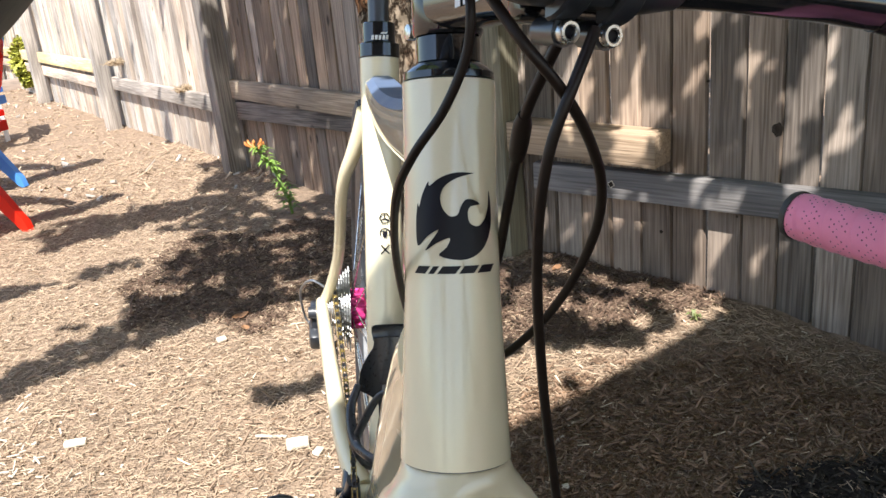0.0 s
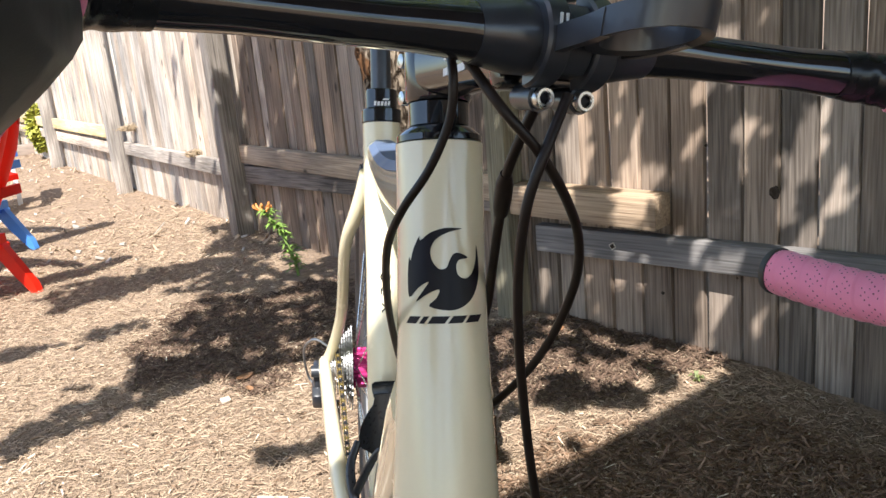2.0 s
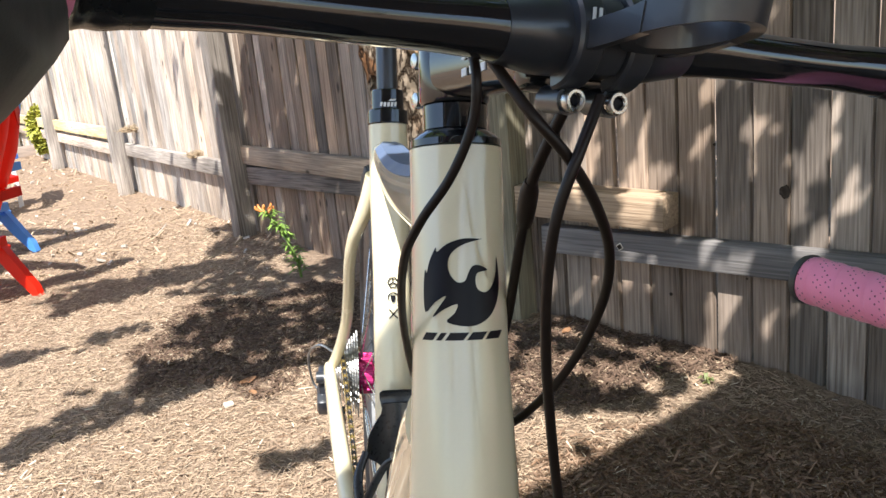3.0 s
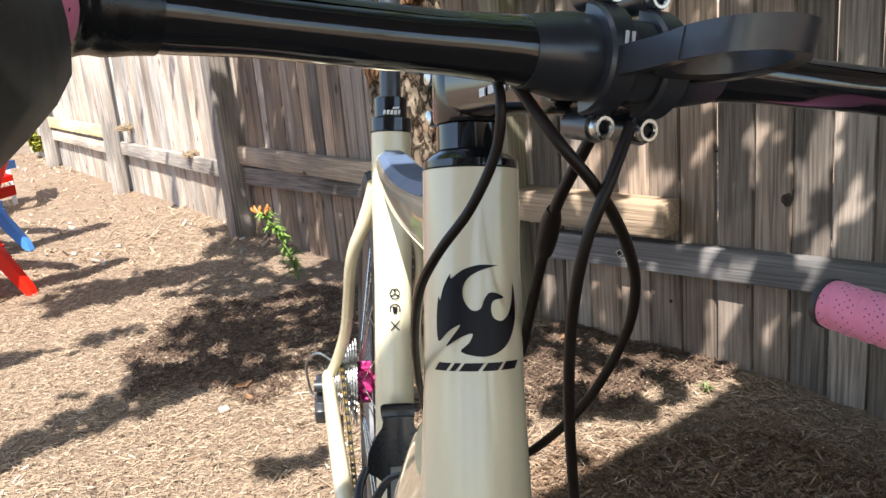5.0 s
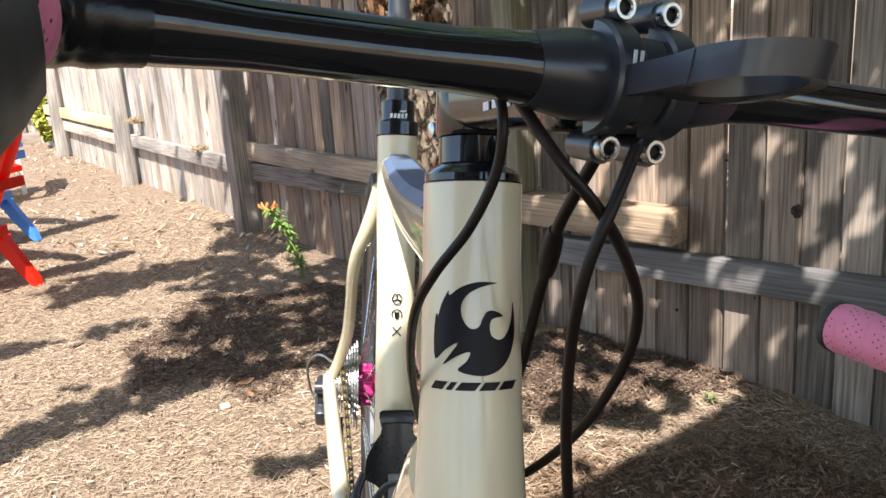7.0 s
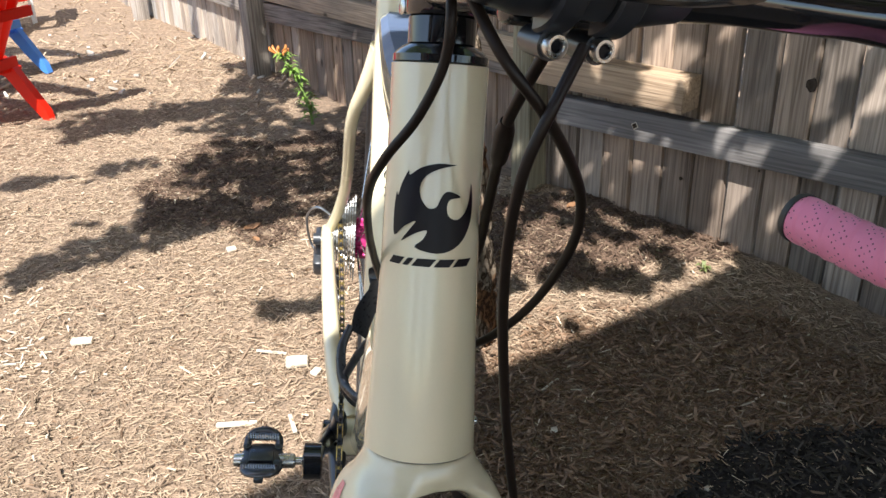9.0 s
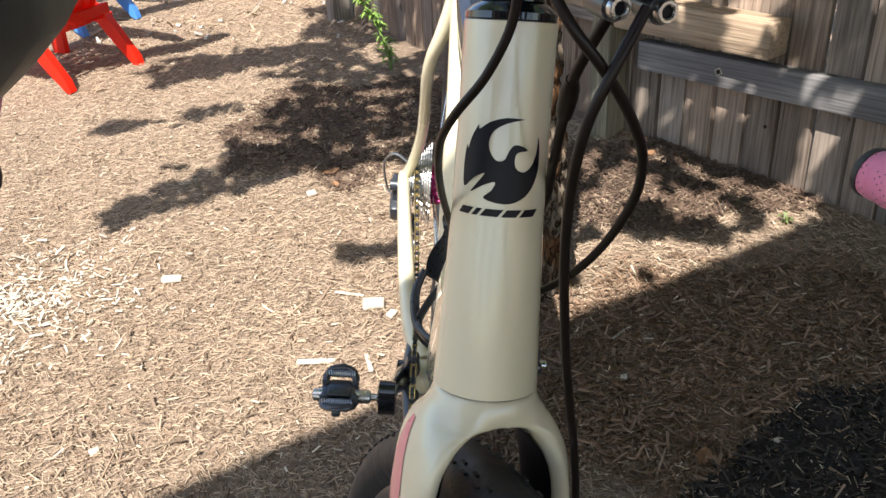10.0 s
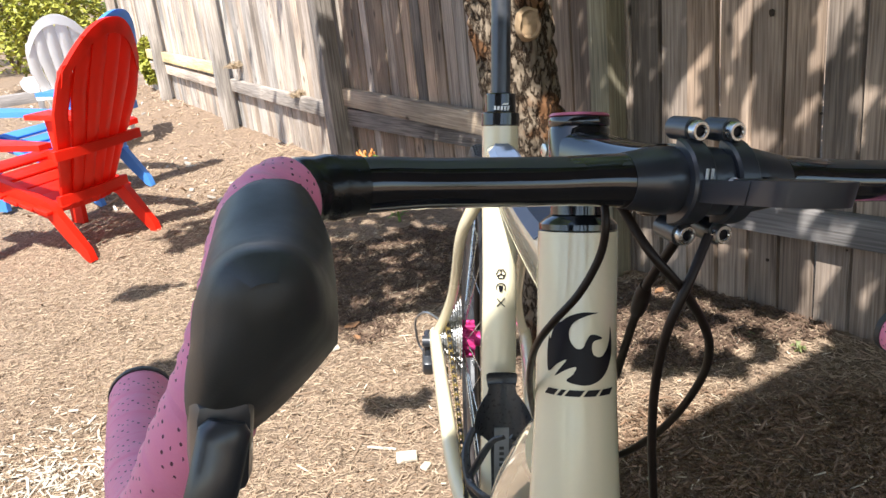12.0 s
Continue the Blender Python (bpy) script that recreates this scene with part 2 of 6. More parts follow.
PALE_KNOT = surface("pale_knot", (0.34, 0.235, 0.140), rough=0.9, var=0.3, scale=40, bump=0.6, bscale=120, spec=0.15)
CAGE = surface("cage_carbon", (0.028, 0.029, 0.032), rough=0.32, var=0.3, scale=220, bump=0.05, bscale=500, coat=0.3)
WEED = surface("weed_leaf", (0.13, 0.15, 0.045), rough=0.6, var=0.2, scale=30, island=0.3)
PLATED = surface("plated_bark", (0.215, 0.168, 0.122), rough=0.95, var=0.6, scale=38, bump=1.0, bscale=90, stretch=(1, 1, 0.5), spec=0.1)


def furrowed(m, scale, groove):
    """Flaky bark: crooked dark cracks and bare reddish patches."""
    n, l = m.node_tree.nodes, m.node_tree.links
    b = n["Principled BSDF"]
    tc, mp = n.new("ShaderNodeTexCoord"), n.new("ShaderNodeMapping")
    mp.inputs["Scale"].default_value = scale
    l.new(tc.outputs["Object"], mp.inputs[0])
    crack = n.new("ShaderNodeTexNoise")
    crack.inputs["Scale"].default_value, crack.inputs["Detail"].default_value, crack.inputs["Roughness"].default_value = 1.0, 5, 0.62
    l.new(mp.outputs[0], crack.inputs["Vector"])
    off, size = n.new("ShaderNodeMath"), n.new("ShaderNodeMath")
    off.operation, size.operation = "SUBTRACT", "ABSOLUTE"
    off.inputs[1].default_value = 0.5
    l.new(crack.outputs[0], off.inputs[0])
    l.new(off.outputs[0], size.inputs[0])
    ramp = n.new("ShaderNodeMapRange")
    ramp.inputs["From Min"].default_value, ramp.inputs["From Max"].default_value = 0.0, 0.06
    l.new(size.outputs[0], ramp.inputs[0])
    flake = n.new("ShaderNodeTexNoise")
    flake.inputs["Scale"].default_value, flake.inputs["Detail"].default_value = 9, 6
    l.new(tc.outputs["Object"], flake.inputs["Vector"])
    bare = n.new("ShaderNodeMapRange")
    bare.inputs["From Min"].default_value, bare.inputs["From Max"].default_value = 0.50, 0.56
    l.new(flake.outputs[0], bare.inputs[0])
    inner = n.new("ShaderNodeMix")
    inner.data_type = "RGBA"
    inner.inputs[7].default_value = (0.17, 0.085, 0.042, 1)
    l.new(bare.outputs[0], inner.inputs[0])
    l.new(b.inputs["Base Color"].links[0].from_socket, inner.inputs[6])
    mix = n.new("ShaderNodeMix")
    mix.data_type = "RGBA"
    l.new(ramp.outputs[0], mix.inputs[0])
    mix.inputs[6].default_value = (*groove, 1)
    l.new(inner.outputs[2], mix.inputs[7])
    l.new(mix.outputs[2], b.inputs["Base Color"])
    bp = n.new("ShaderNodeBump")
    bp.inputs["Strength"].default_value, bp.inputs["Distance"].default_value = 1.0, 0.006
    l.new(ramp.outputs[0], bp.inputs["Height"])
    l.new(b.inputs["Normal"].links[0].from_socket, bp.inputs["Normal"])
    l.new(bp.outputs[0], b.inputs["Normal"])


furrowed(PLATED, (58, 58, 19), (0.050, 0.030, 0.019))
LEAF = surface("tree_leaf", (0.10, 0.16, 0.045), rough=0.6, var=0.2, scale=6, island=0.35)
n, l = LEAF.node_tree.nodes, LEAF.node_tree.links       # thin leaves let some light through
thin, blend = n.new("ShaderNodeBsdfTranslucent"), n.new("ShaderNodeMixShader")
thin.inputs[0].default_value = (0.30, 0.38, 0.10, 1)
blend.inputs[0].default_value = 0.5
l.new(n["Principled BSDF"].outputs[0], blend.inputs[1])
l.new(thin.outputs[0], blend.inputs[2])
l.new(blend.outputs[0], n["Material Output"].inputs[0])
LILY = surface("lily_leaf", (0.16, 0.26, 0.045), rough=0.5, var=0.2, scale=30, island=0.3)
BLOOM = surface("orange_bloom", (0.62, 0.23, 0.06), rough=0.6, var=0.15, scale=60)
STRAW = surface("dry_straw", (0.33, 0.25, 0.16), rough=0.9, var=0.25, scale=40)
DRY = surface("dry_leaf", (0.22, 0.11, 0.05), rough=0.8, var=0.25, scale=40, bump=0.2)
RED = surface("red_plastic", (0.78, 0.022, 0.006), rough=0.42, var=0.07, scale=7, bump=0.05, bscale=300)
WHITE = surface("white_plastic", (0.74, 0.73, 0.72), rough=0.45, var=0.05, scale=7, bump=0.05, bscale=300)
BLUE = surface("blue_plastic", (0.09, 0.31, 0.74), rough=0.42, var=0.07, scale=7, bump=0.05, bscale=300)
for m, tint in ((RED, (0.9, 0.03, 0.006)), (BLUE, (0.08, 0.3, 0.75))):       # thin moulded plastic glows a little against the sun
    n, l = m.node_tree.nodes, m.node_tree.links
    thin, blend = n.new("ShaderNodeBsdfTranslucent"), n.new("ShaderNodeMixShader")
    thin.inputs[0].default_value = (*tint, 1)
    blend.inputs[0].default_value = 0.3
    l.new(n["Principled BSDF"].outputs[0], blend.inputs[1])
    l.new(thin.outputs[0], blend.inputs[2])
    l.new(blend.outputs[0], n["Material Output"].inputs[0])
SIDING = surface("house_siding", (0.56, 0.52, 0.46), rough=0.8, var=0.1, scale=4, bump=0.15, bscale=80)
SHINGLE = surface("roof_shingle", (0.09, 0.085, 0.08), rough=0.9, var=0.25, scale=9, bump=0.4, bscale=120)


# ---- mesh helpers ----
def smooth_path(points, n=8):
    """A curve through the points."""
    p = [Vector(q) for q in points]
    p = [2 * p[0] - p[1]] + p + [2 * p[-1] - p[-2]]
    out = []
    for a, b, c, d in zip(p, p[1:], p[2:], p[3:]):
        for i in range(n):
            t = i / n
            out.append(0.5 * (2 * b + (c - a) * t + (2 * a - 5 * b + 4 * c - d) * t * t + (3 * b - a - 3 * c + d) * t ** 3))
    return out + [p[-2]]


def spread(values, n):
    """Values spread evenly over n places."""
    return list(np.interp(np.linspace(0, 1, n), np.linspace(0, 1, len(values)), values))


def tube(bm, path, radii, seg=12, flat=None, up=(0, 0, 1), caps=True, round_end=False):
    """A swept tube. radii: one or a list; flat: height as a part of width (one or a list); its height lies along 'up'."""
    path = [Vector(q) for q in path]
    n = len(path)
    radii = spread(radii if isinstance(radii, (list, tuple)) else [radii] * 2, n)
    flat = spread(flat if isinstance(flat, (list, tuple)) else [flat or 1.0] * 2, n)
    uvl = bm.loops.layers.uv.get("UVMap") or bm.loops.layers.uv.new("UVMap")
    rings, dist, run = [], [], 0.0
    side = None
    for i, q in enumerate(path):
        t = (path[min(i + 1, n - 1)] - path[max(i - 1, 0)]).normalized()
        u = Vector(up)
        if side is None:
            side = t.cross(u)
            if side.length < 1e-3:
                side = t.cross(Vector((0, 1, 0)))
        side = (side - t * side.dot(t)).normalized()
        if flat[i] != 1.0 and t.cross(u).length > 0.05:
            side = t.cross(u).normalized()
        top = side.cross(t)
        run += (q - path[i - 1]).length if i else 0
        dist.append(run)
        rings.append([bm.verts.new(q + side * math.cos(a) * radii[i] + top * math.sin(a) * radii[i] * flat[i])
                      for a in (2 * math.pi * k / seg for k in range(seg))])
    for i in range(n - 1):
        for k in range(seg):
            f = bm.faces.new((rings[i][k], rings[i][(k + 1) % seg], rings[i + 1][(k + 1) % seg], rings[i + 1][k]))
            for loop, (uu, vv) in zip(f.loops, ((k / seg, dist[i]), ((k + 1) / seg, dist[i]), ((k + 1) / seg, dist[i + 1]), (k / seg, dist[i + 1]))):
                loop[uvl].uv = (uu, vv)
    if caps:
        for ring, q, sgn in ((rings[0], path[0], -1), (rings[-1], path[-1], 1)):
            if round_end:
                t = ((path[-1] - path[-2]) if sgn > 0 else (path[0] - path[1])).normalized()
                c = sum((v.co for v in ring), Vector()) / seg
                r = (ring[0].co - c).length
                mid = [bm.verts.new(c + (v.co - c) * 0.7 + t * r * 0.35) for v in ring]
                for k in range(seg):
                    bm.faces.new((ring[k], ring[(k + 1) % seg], mid[(k + 1) % seg], mid[k]))
                bm.faces.new(mid)
            else:
                bm.faces.new(ring)
    return bm


def loft(bm, sections, closed=True):
    """Joins rings of points, each a list of the same length, and caps the ends."""
    rings = [[bm.verts.new(q) for q in s] for s in sections]
    k = len(rings[0])
    for a, b in zip(rings, rings[1:]):
        for i in range(k if closed else k - 1):
            bm.faces.new((a[i], a[(i + 1) % k], b[(i + 1) % k], b[i]))
    if closed:
        bm.faces.new(rings[0])
        bm.faces.new(rings[-1])
    return bm


def turned(bm, profile, seg=24, axis="X", centre=(0, 0, 0), close=False):
    """A body of revolution: profile of (place along the axis, radius)."""
    c = Vector(centre)
    rings = []
    for s, r in profile:
        ring = []
        for k in range(seg):
            a = 2 * math.pi * k / seg
            p, q = r * math.cos(a), r * math.sin(a)
            ring.append(bm.verts.new(c + Vector({"X": (s, p, q), "Y": (p, s, q), "Z": (p, q, s)}[axis])))
        rings.append(ring)
    for a, b in zip(rings, rings[1:] + (rings[:1] if close else [])):
        for k in range(seg):
            bm.faces.new((a[k], a[(k + 1) % seg], b[(k + 1) % seg], b[k]))
    if not close:
        bm.faces.new(rings[0])
        bm.faces.new(rings[-1])
    return bm


def block(bm, size, at=(0, 0, 0), turn=None, bevel=0.0, taper=1.0):
    """A box with chamfered edges; taper narrows its top."""
    start = set(bm.verts)
    bmesh.ops.create_cube(bm, size=1.0)
    fresh = [v for v in bm.verts if v not in start]
    for v in fresh:
        k = taper if v.co.z > 0 else 1.0
        v.co = Vector((v.co.x * size[0] * k, v.co.y * size[1] * k, v.co.z * size[2]))
    if bevel:
        edges = list({e for v in fresh for e in v.link_edges})
        made = bmesh.ops.bevel(bm, geom=edges, offset=bevel, segments=2, affect="EDGES", profile=0.5)
        fresh = list({v for f in made["faces"] for v in f.verts} | {v for v in fresh if v.is_valid})
    m = Matrix.Translation(at) @ (turn.to_4x4() if turn else Matrix())
    for v in fresh:
        v.co = m @ v.co
    return bm


def part(name, bm, material, parent=None, label="", sharp=38):
    """Links a bmesh as one mesh object under a thing or a part."""
    if bm.faces:
        bmesh.ops.recalc_face_normals(bm, faces=bm.faces[:])
    for f in bm.faces:
        f.smooth = True
    for e in bm.edges:
        e.smooth = len(e.link_faces) == 2 and e.calc_face_angle(0) < radians(sharp)
    me = bpy.data.meshes.new(name)
    bm.to_mesh(me)
    bm.free()
    me.materials.append(material)
    ob = new(name, me)
    if parent is not None:
        ob.parent = parent
    if label:
        tagged(ob, label)
    return ob


def thing(name, m, label, category, group="", kind=""):
    e = new(name)
    e.empty_display_size = 0.1
    e.matrix_world = m
    return tagged(e, label, category, group, kind)


# ---- ground ----
def ground_z(x, y):
    z = 0.012 + 0.03 * max(-2.5, min(1.3, x)) + 0.05 * max(-1.6, min(0.6, y))
    z += 0.05 * math.exp(-((x - 0.52) ** 2 + (y - 1.45) ** 2) / 0.12)
    z += 0.03 * math.exp(-((x - 0.55) ** 2 + (y - 0.25) ** 2) / 0.25)
    z -= 0.085 * math.exp(-((x - 1.17) ** 2 + (y - 0.63) ** 2) / 0.06)
    if y > 3:
        z += 0.012 * min(y - 3, 6)
    return z


def bumps(x, y):
    q = Vector((x, y, 0))
    return 0.016 * noise.noise(q * 2.3) + 0.010 * noise.noise(q * 7.1 + Vector((5, 1, 0))) + 0.005 * noise.noise(q * 23)


def steps(lo, hi, fine_lo, fine_hi, fine):
    s = list(np.arange(fine_lo, fine_hi, fine))
    step, a = fine, fine_lo
    while a > lo:
        step *= 1.35
        a -= step
        s.insert(0, max(a, lo))
    step, a = fine, s[-1]
    while a < hi:
        step *= 1.35
        a += step
        s.append(min(a, hi))
    return s


def height(x, y):
    near = max(0.0, min(1.0, 1.6 - 0.1 * math.hypot(x, y)))
    return ground_z(x, y) + bumps(x, y) * near


gx, gy = steps(-600, 600, -2.2, 2.0, 0.035), steps(-600, 900, -1.6, 5.2, 0.035)
me = bpy.data.meshes.new("ground")
me.from_pydata([(x, y, height(x, y)) for y in gy for x in gx], [],
               [(j * len(gx) + i, j * len(gx) + i + 1, (j + 1) * len(gx) + i + 1, (j + 1) * len(gx) + i)
                for j in range(len(gy) - 1) for i in range(len(gx) - 1)])
me.materials.append(SOIL)
for p in me.polygons:
    p.use_smooth = True
tagged(new("ground", me), "brown mulch-covered yard ground with low bumps", "ground", kind="structure")


def litter(name, count, zone, length, width, material, label, lift=0.004, seed=1, tilt=0.28, thick=True):
    """Loose slivers strewn over the ground: thick ones are tapered blocks, the finest are ridged shreds."""
    rnd = np.random.RandomState(seed)
    vs, fs = [], []
    for _ in range(count):
        x, y = zone(rnd)
        ln, w = min(length * (0.35 + rnd.gamma(2.0, 0.38)), length * 3), width * (0.5 + rnd.rand())
        t = w * (0.25 + 0.4 * rnd.rand())
        a, tx = rnd.rand() * math.tau, rnd.randn() * tilt
        c, s = math.cos(a), math.sin(a)
        z0 = height(x, y) + lift + abs(tx) * ln * 0.25
        b = len(vs)
        bend = rnd.randn() * 0.14 * ln
        ring = ((-1, -1), (1, -1), (1, 1), (-1, 1)) if thick else ((-1, -1), (0, 1), (1, -1))
        for ex in (-1, 1) if thick else (-1, 0, 1):
            kw = 0.35 + 0.6 * rnd.rand()
            for ey, ez in ring:
                px, py = ex * ln / 2, ey * w / 2 * kw + bend * ex * ex
                vs.append((x + c * px - s * py, y + s * px + c * py, z0 + ez * t / 2 + ex * ln / 2 * tx))
        if thick:
            for f in ((0, 1, 2, 3), (4, 7, 6, 5), (0, 4, 5, 1), (1, 5, 6, 2), (2, 6, 7, 3), (3, 7, 4, 0)):
                fs.append(tuple(b + i for i in f))
        else:
            for k in (0, 3):
                fs.append((b + k, b + k + 1, b + k + 4, b + k + 3))
                fs.append((b + k + 1, b + k + 2, b + k + 5, b + k + 4))
    me = bpy.data.meshes.new(name)
    me.from_pydata(vs, [], fs)
    me.materials.append(material)
    return tagged(new(name, me), label, "mulch", kind="stuff")


def near_zone(r):
    while True:
        y = -1.3 + 5.6 * r.rand() ** 1.25 + 0.25 * r.randn()
        x = -0.05 + (r.rand() - 0.5 + 0.1 * r.randn()) * (2.6 + 0.75 * max(0, y))
        if r.rand() < 0.12:
            x, y = -0.4 + 1.7 * r.randn(), 1.2 + 1.9 * r.randn()
        if x * 0.7425 + y * 0.67 < 1.36 or x < -0.3:
            return x, y


def far_zone(r):
    return -5.5 + 5.5 * r.rand(), 3.0 + 9 * r.rand() ** 1.2


litter("mulch_litter", 180000, near_zone, 0.0130, 0.0021, CHIPS, "loose shredded brown bark mulch", seed=3, thick=False, lift=0.005)
litter("dark_mulch_litter", 20000, near_zone, 0.011, 0.0030, DARK_CHIPS, "darker bark shreds among the mulch", seed=4, thick=False, lift=0.004)
litter("coarse_mulch_litter", 7000, near_zone, 0.021, 0.0042, BARK_BITS, "larger bark mulch pieces lying on the ground", seed=8, lift=0.006)
litter("pale_chip_litter", 2600, near_zone, 0.013, 0.0030, PALE_CHIPS, "pale splintered wood chips among the mulch", seed=5, thick=True, lift=0.007)
litter("far_chip_litter", 9000, far_zone, 0.035, 0.009, CHIPS, "bark mulch pieces far off along the fence", seed=6)
litter("far_stone_litter", 500, far_zone, 0.024, 0.016, STONES, "pale stones and chips along the fence foot", seed=7, lift=0.01)
litter("white_chip_litter", 900, lambda r: (-1.04 + 0.17 * r.randn(), 0.74 + 0.15 * r.randn()), 0.015, 0.0042, PALE_WOOD,
       "scattered patch of whitish wood chips on the mulch", seed=9, lift=0.008)


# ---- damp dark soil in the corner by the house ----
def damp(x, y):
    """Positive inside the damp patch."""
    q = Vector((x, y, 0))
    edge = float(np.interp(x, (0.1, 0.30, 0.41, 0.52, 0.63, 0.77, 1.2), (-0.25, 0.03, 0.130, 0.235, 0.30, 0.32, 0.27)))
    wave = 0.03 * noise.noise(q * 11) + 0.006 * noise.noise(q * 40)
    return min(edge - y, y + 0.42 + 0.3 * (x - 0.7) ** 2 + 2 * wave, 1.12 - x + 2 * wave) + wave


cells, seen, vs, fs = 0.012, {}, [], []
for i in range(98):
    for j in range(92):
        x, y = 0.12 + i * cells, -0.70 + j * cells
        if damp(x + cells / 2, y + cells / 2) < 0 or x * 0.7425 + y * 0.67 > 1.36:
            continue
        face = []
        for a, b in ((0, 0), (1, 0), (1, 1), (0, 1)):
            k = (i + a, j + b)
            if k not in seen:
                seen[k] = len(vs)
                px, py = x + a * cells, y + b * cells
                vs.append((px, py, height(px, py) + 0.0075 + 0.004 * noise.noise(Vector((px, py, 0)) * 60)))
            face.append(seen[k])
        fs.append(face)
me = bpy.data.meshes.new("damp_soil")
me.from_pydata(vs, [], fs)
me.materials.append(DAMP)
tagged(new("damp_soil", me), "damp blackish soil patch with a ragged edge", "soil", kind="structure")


def damp_zone(r):
    while True:
        x, y = 0.12 + 1.1 * r.rand(), -0.7 + 1.1 * r.rand()
        if damp(x, y) > 0:
            return x, y


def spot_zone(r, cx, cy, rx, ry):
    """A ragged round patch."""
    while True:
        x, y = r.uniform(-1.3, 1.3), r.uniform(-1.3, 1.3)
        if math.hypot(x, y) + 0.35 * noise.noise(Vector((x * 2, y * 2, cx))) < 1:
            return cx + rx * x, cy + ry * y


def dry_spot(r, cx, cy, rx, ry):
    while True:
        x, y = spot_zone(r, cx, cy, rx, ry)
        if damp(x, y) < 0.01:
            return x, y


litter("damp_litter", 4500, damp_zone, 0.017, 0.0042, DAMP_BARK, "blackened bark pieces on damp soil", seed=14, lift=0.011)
litter("straw_litter", 25, damp_zone, 0.016, 0.0018, PALE_CHIPS, "thin straw shreds on damp soil", seed=15, lift=0.013)
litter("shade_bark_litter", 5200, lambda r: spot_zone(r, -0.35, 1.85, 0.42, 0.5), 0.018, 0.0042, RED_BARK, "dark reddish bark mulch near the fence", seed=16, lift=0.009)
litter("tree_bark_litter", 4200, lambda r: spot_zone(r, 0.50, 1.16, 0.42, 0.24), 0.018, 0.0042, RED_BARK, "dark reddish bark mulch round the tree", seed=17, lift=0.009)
# Dark shreds laid inside the shaded ground: they put extra shade into its colour.
litter("shade_tone_litter", 8000, lambda r: dry_spot(r, 0.62, 0.34, 0.60, 0.40), 0.015, 0.0028, DARK_CHIPS, "dark mulch shreds that deepen the tone of the shaded side", seed=18, lift=0.007)
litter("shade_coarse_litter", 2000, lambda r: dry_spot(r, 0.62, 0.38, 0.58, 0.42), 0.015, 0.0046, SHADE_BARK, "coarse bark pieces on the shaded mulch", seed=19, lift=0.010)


# ---- fence ----
BEND = Vector((0.535, 1.42, 0))                       # where the two stretches meet, behind the tree
RIGHT = Vector((0.67, -0.7425, 0)).normalized()
LEFT = Vector((-0.482, 0.876, 0)).normalized()


def picket_mesh(w, h, seed, material):
    rnd = random.Random(seed)
    bm = bmesh.new()
    t, c = 0.016, 0.0035
    rows = []
    for i in range(9):
        z = h * i / 8
        d = 0.0016 * rnd.uniform(-1, 1)
        lo, hi = -w / 2 + d, w / 2 + 0.0016 * rnd.uniform(-1, 1)
        cup = 0.0014 * math.sin(seed + i * 0.4)
        rows.append([(lo, -t / 2 + 2.4 * c, z), (lo + c, -t / 2 + cup, z), (hi - c, -t / 2 - cup, z), (hi, -t / 2 + 2.4 * c, z), (hi, t / 2, z), (lo, t / 2, z)])
    loft(bm, rows)
    bmesh.ops.recalc_face_normals(bm, faces=bm.faces[:])
    me = bpy.data.meshes.new("picket")
    bm.to_mesh(me)
    bm.free()
    me.materials.append(material)
    return me


WIDTHS = (0.083, 0.087, 0.085, 0.089, 0.081, 0.0865, 0.088)
PICKETS = [(w, picket_mesh(w, 1.85, i, FENCE)) for i, w in enumerate(WIDTHS)]
PALE_PICKETS = [(w, picket_mesh(w, 1.85, i + 9, SUNLIT_BOARD)) for i, w in enumerate(WIDTHS)]


def stretch_matrix(origin, along, z=0.0):
    """x along the fence, y away from the yard, z up."""
    a = along
    back = Vector((a.y, -a.x, 0))
    if back.dot(Vector((0.7, 0.7, 0))) < 0:
        back = -back
    return Matrix(((a.x, back.x, 0, origin.x), (a.y, back.y, 0, origin.y), (0, 0, 1, z), (0, 0, 0, 1)))


def timber(name, parent, size, at, material, label="", turn=(0, 0, 0), bevel=0.004):
    """A squared timber with its grain along its local z. size: along, across, high; turn in degrees."""
    bm = bmesh.new()
    block(bm, (size[1], size[2], size[0]), bevel=bevel)
    for v in bm.verts:
        v.co += Vector((noise.noise(v.co * 7), noise.noise(v.co * 7 + Vector((4, 0, 0))), 0)) * 0.002
    ob = part(name, bm, material, parent, label)
    ob.matrix_basis = pose(*at, *turn) @ Matrix(((0, 0, 1, 0), (1, 0, 0, 0), (0, 1, 0, 0), (0, 0, 0, 1)))
    return ob


def upright(name, parent, w, d, h, at, material, label="", lean=0.0):
    bm = bmesh.new()
    block(bm, (w, d, h), bevel=0.006)
    bmesh.ops.subdivide_edges(bm, edges=[e for e in bm.edges if abs(e.verts[0].co.z - e.verts[1].co.z) > 0.5], cuts=8)
    for v in bm.verts:
        v.co += Vector((noise.noise(v.co * 5), noise.noise(v.co * 5 + Vector((4, 0, 0))), 0)) * 0.003
    ob = part(name, bm, material, parent, label)
    ob.matrix_basis = pose(at[0], at[1], at[2] + h / 2, 0, lean, 0)
    return ob


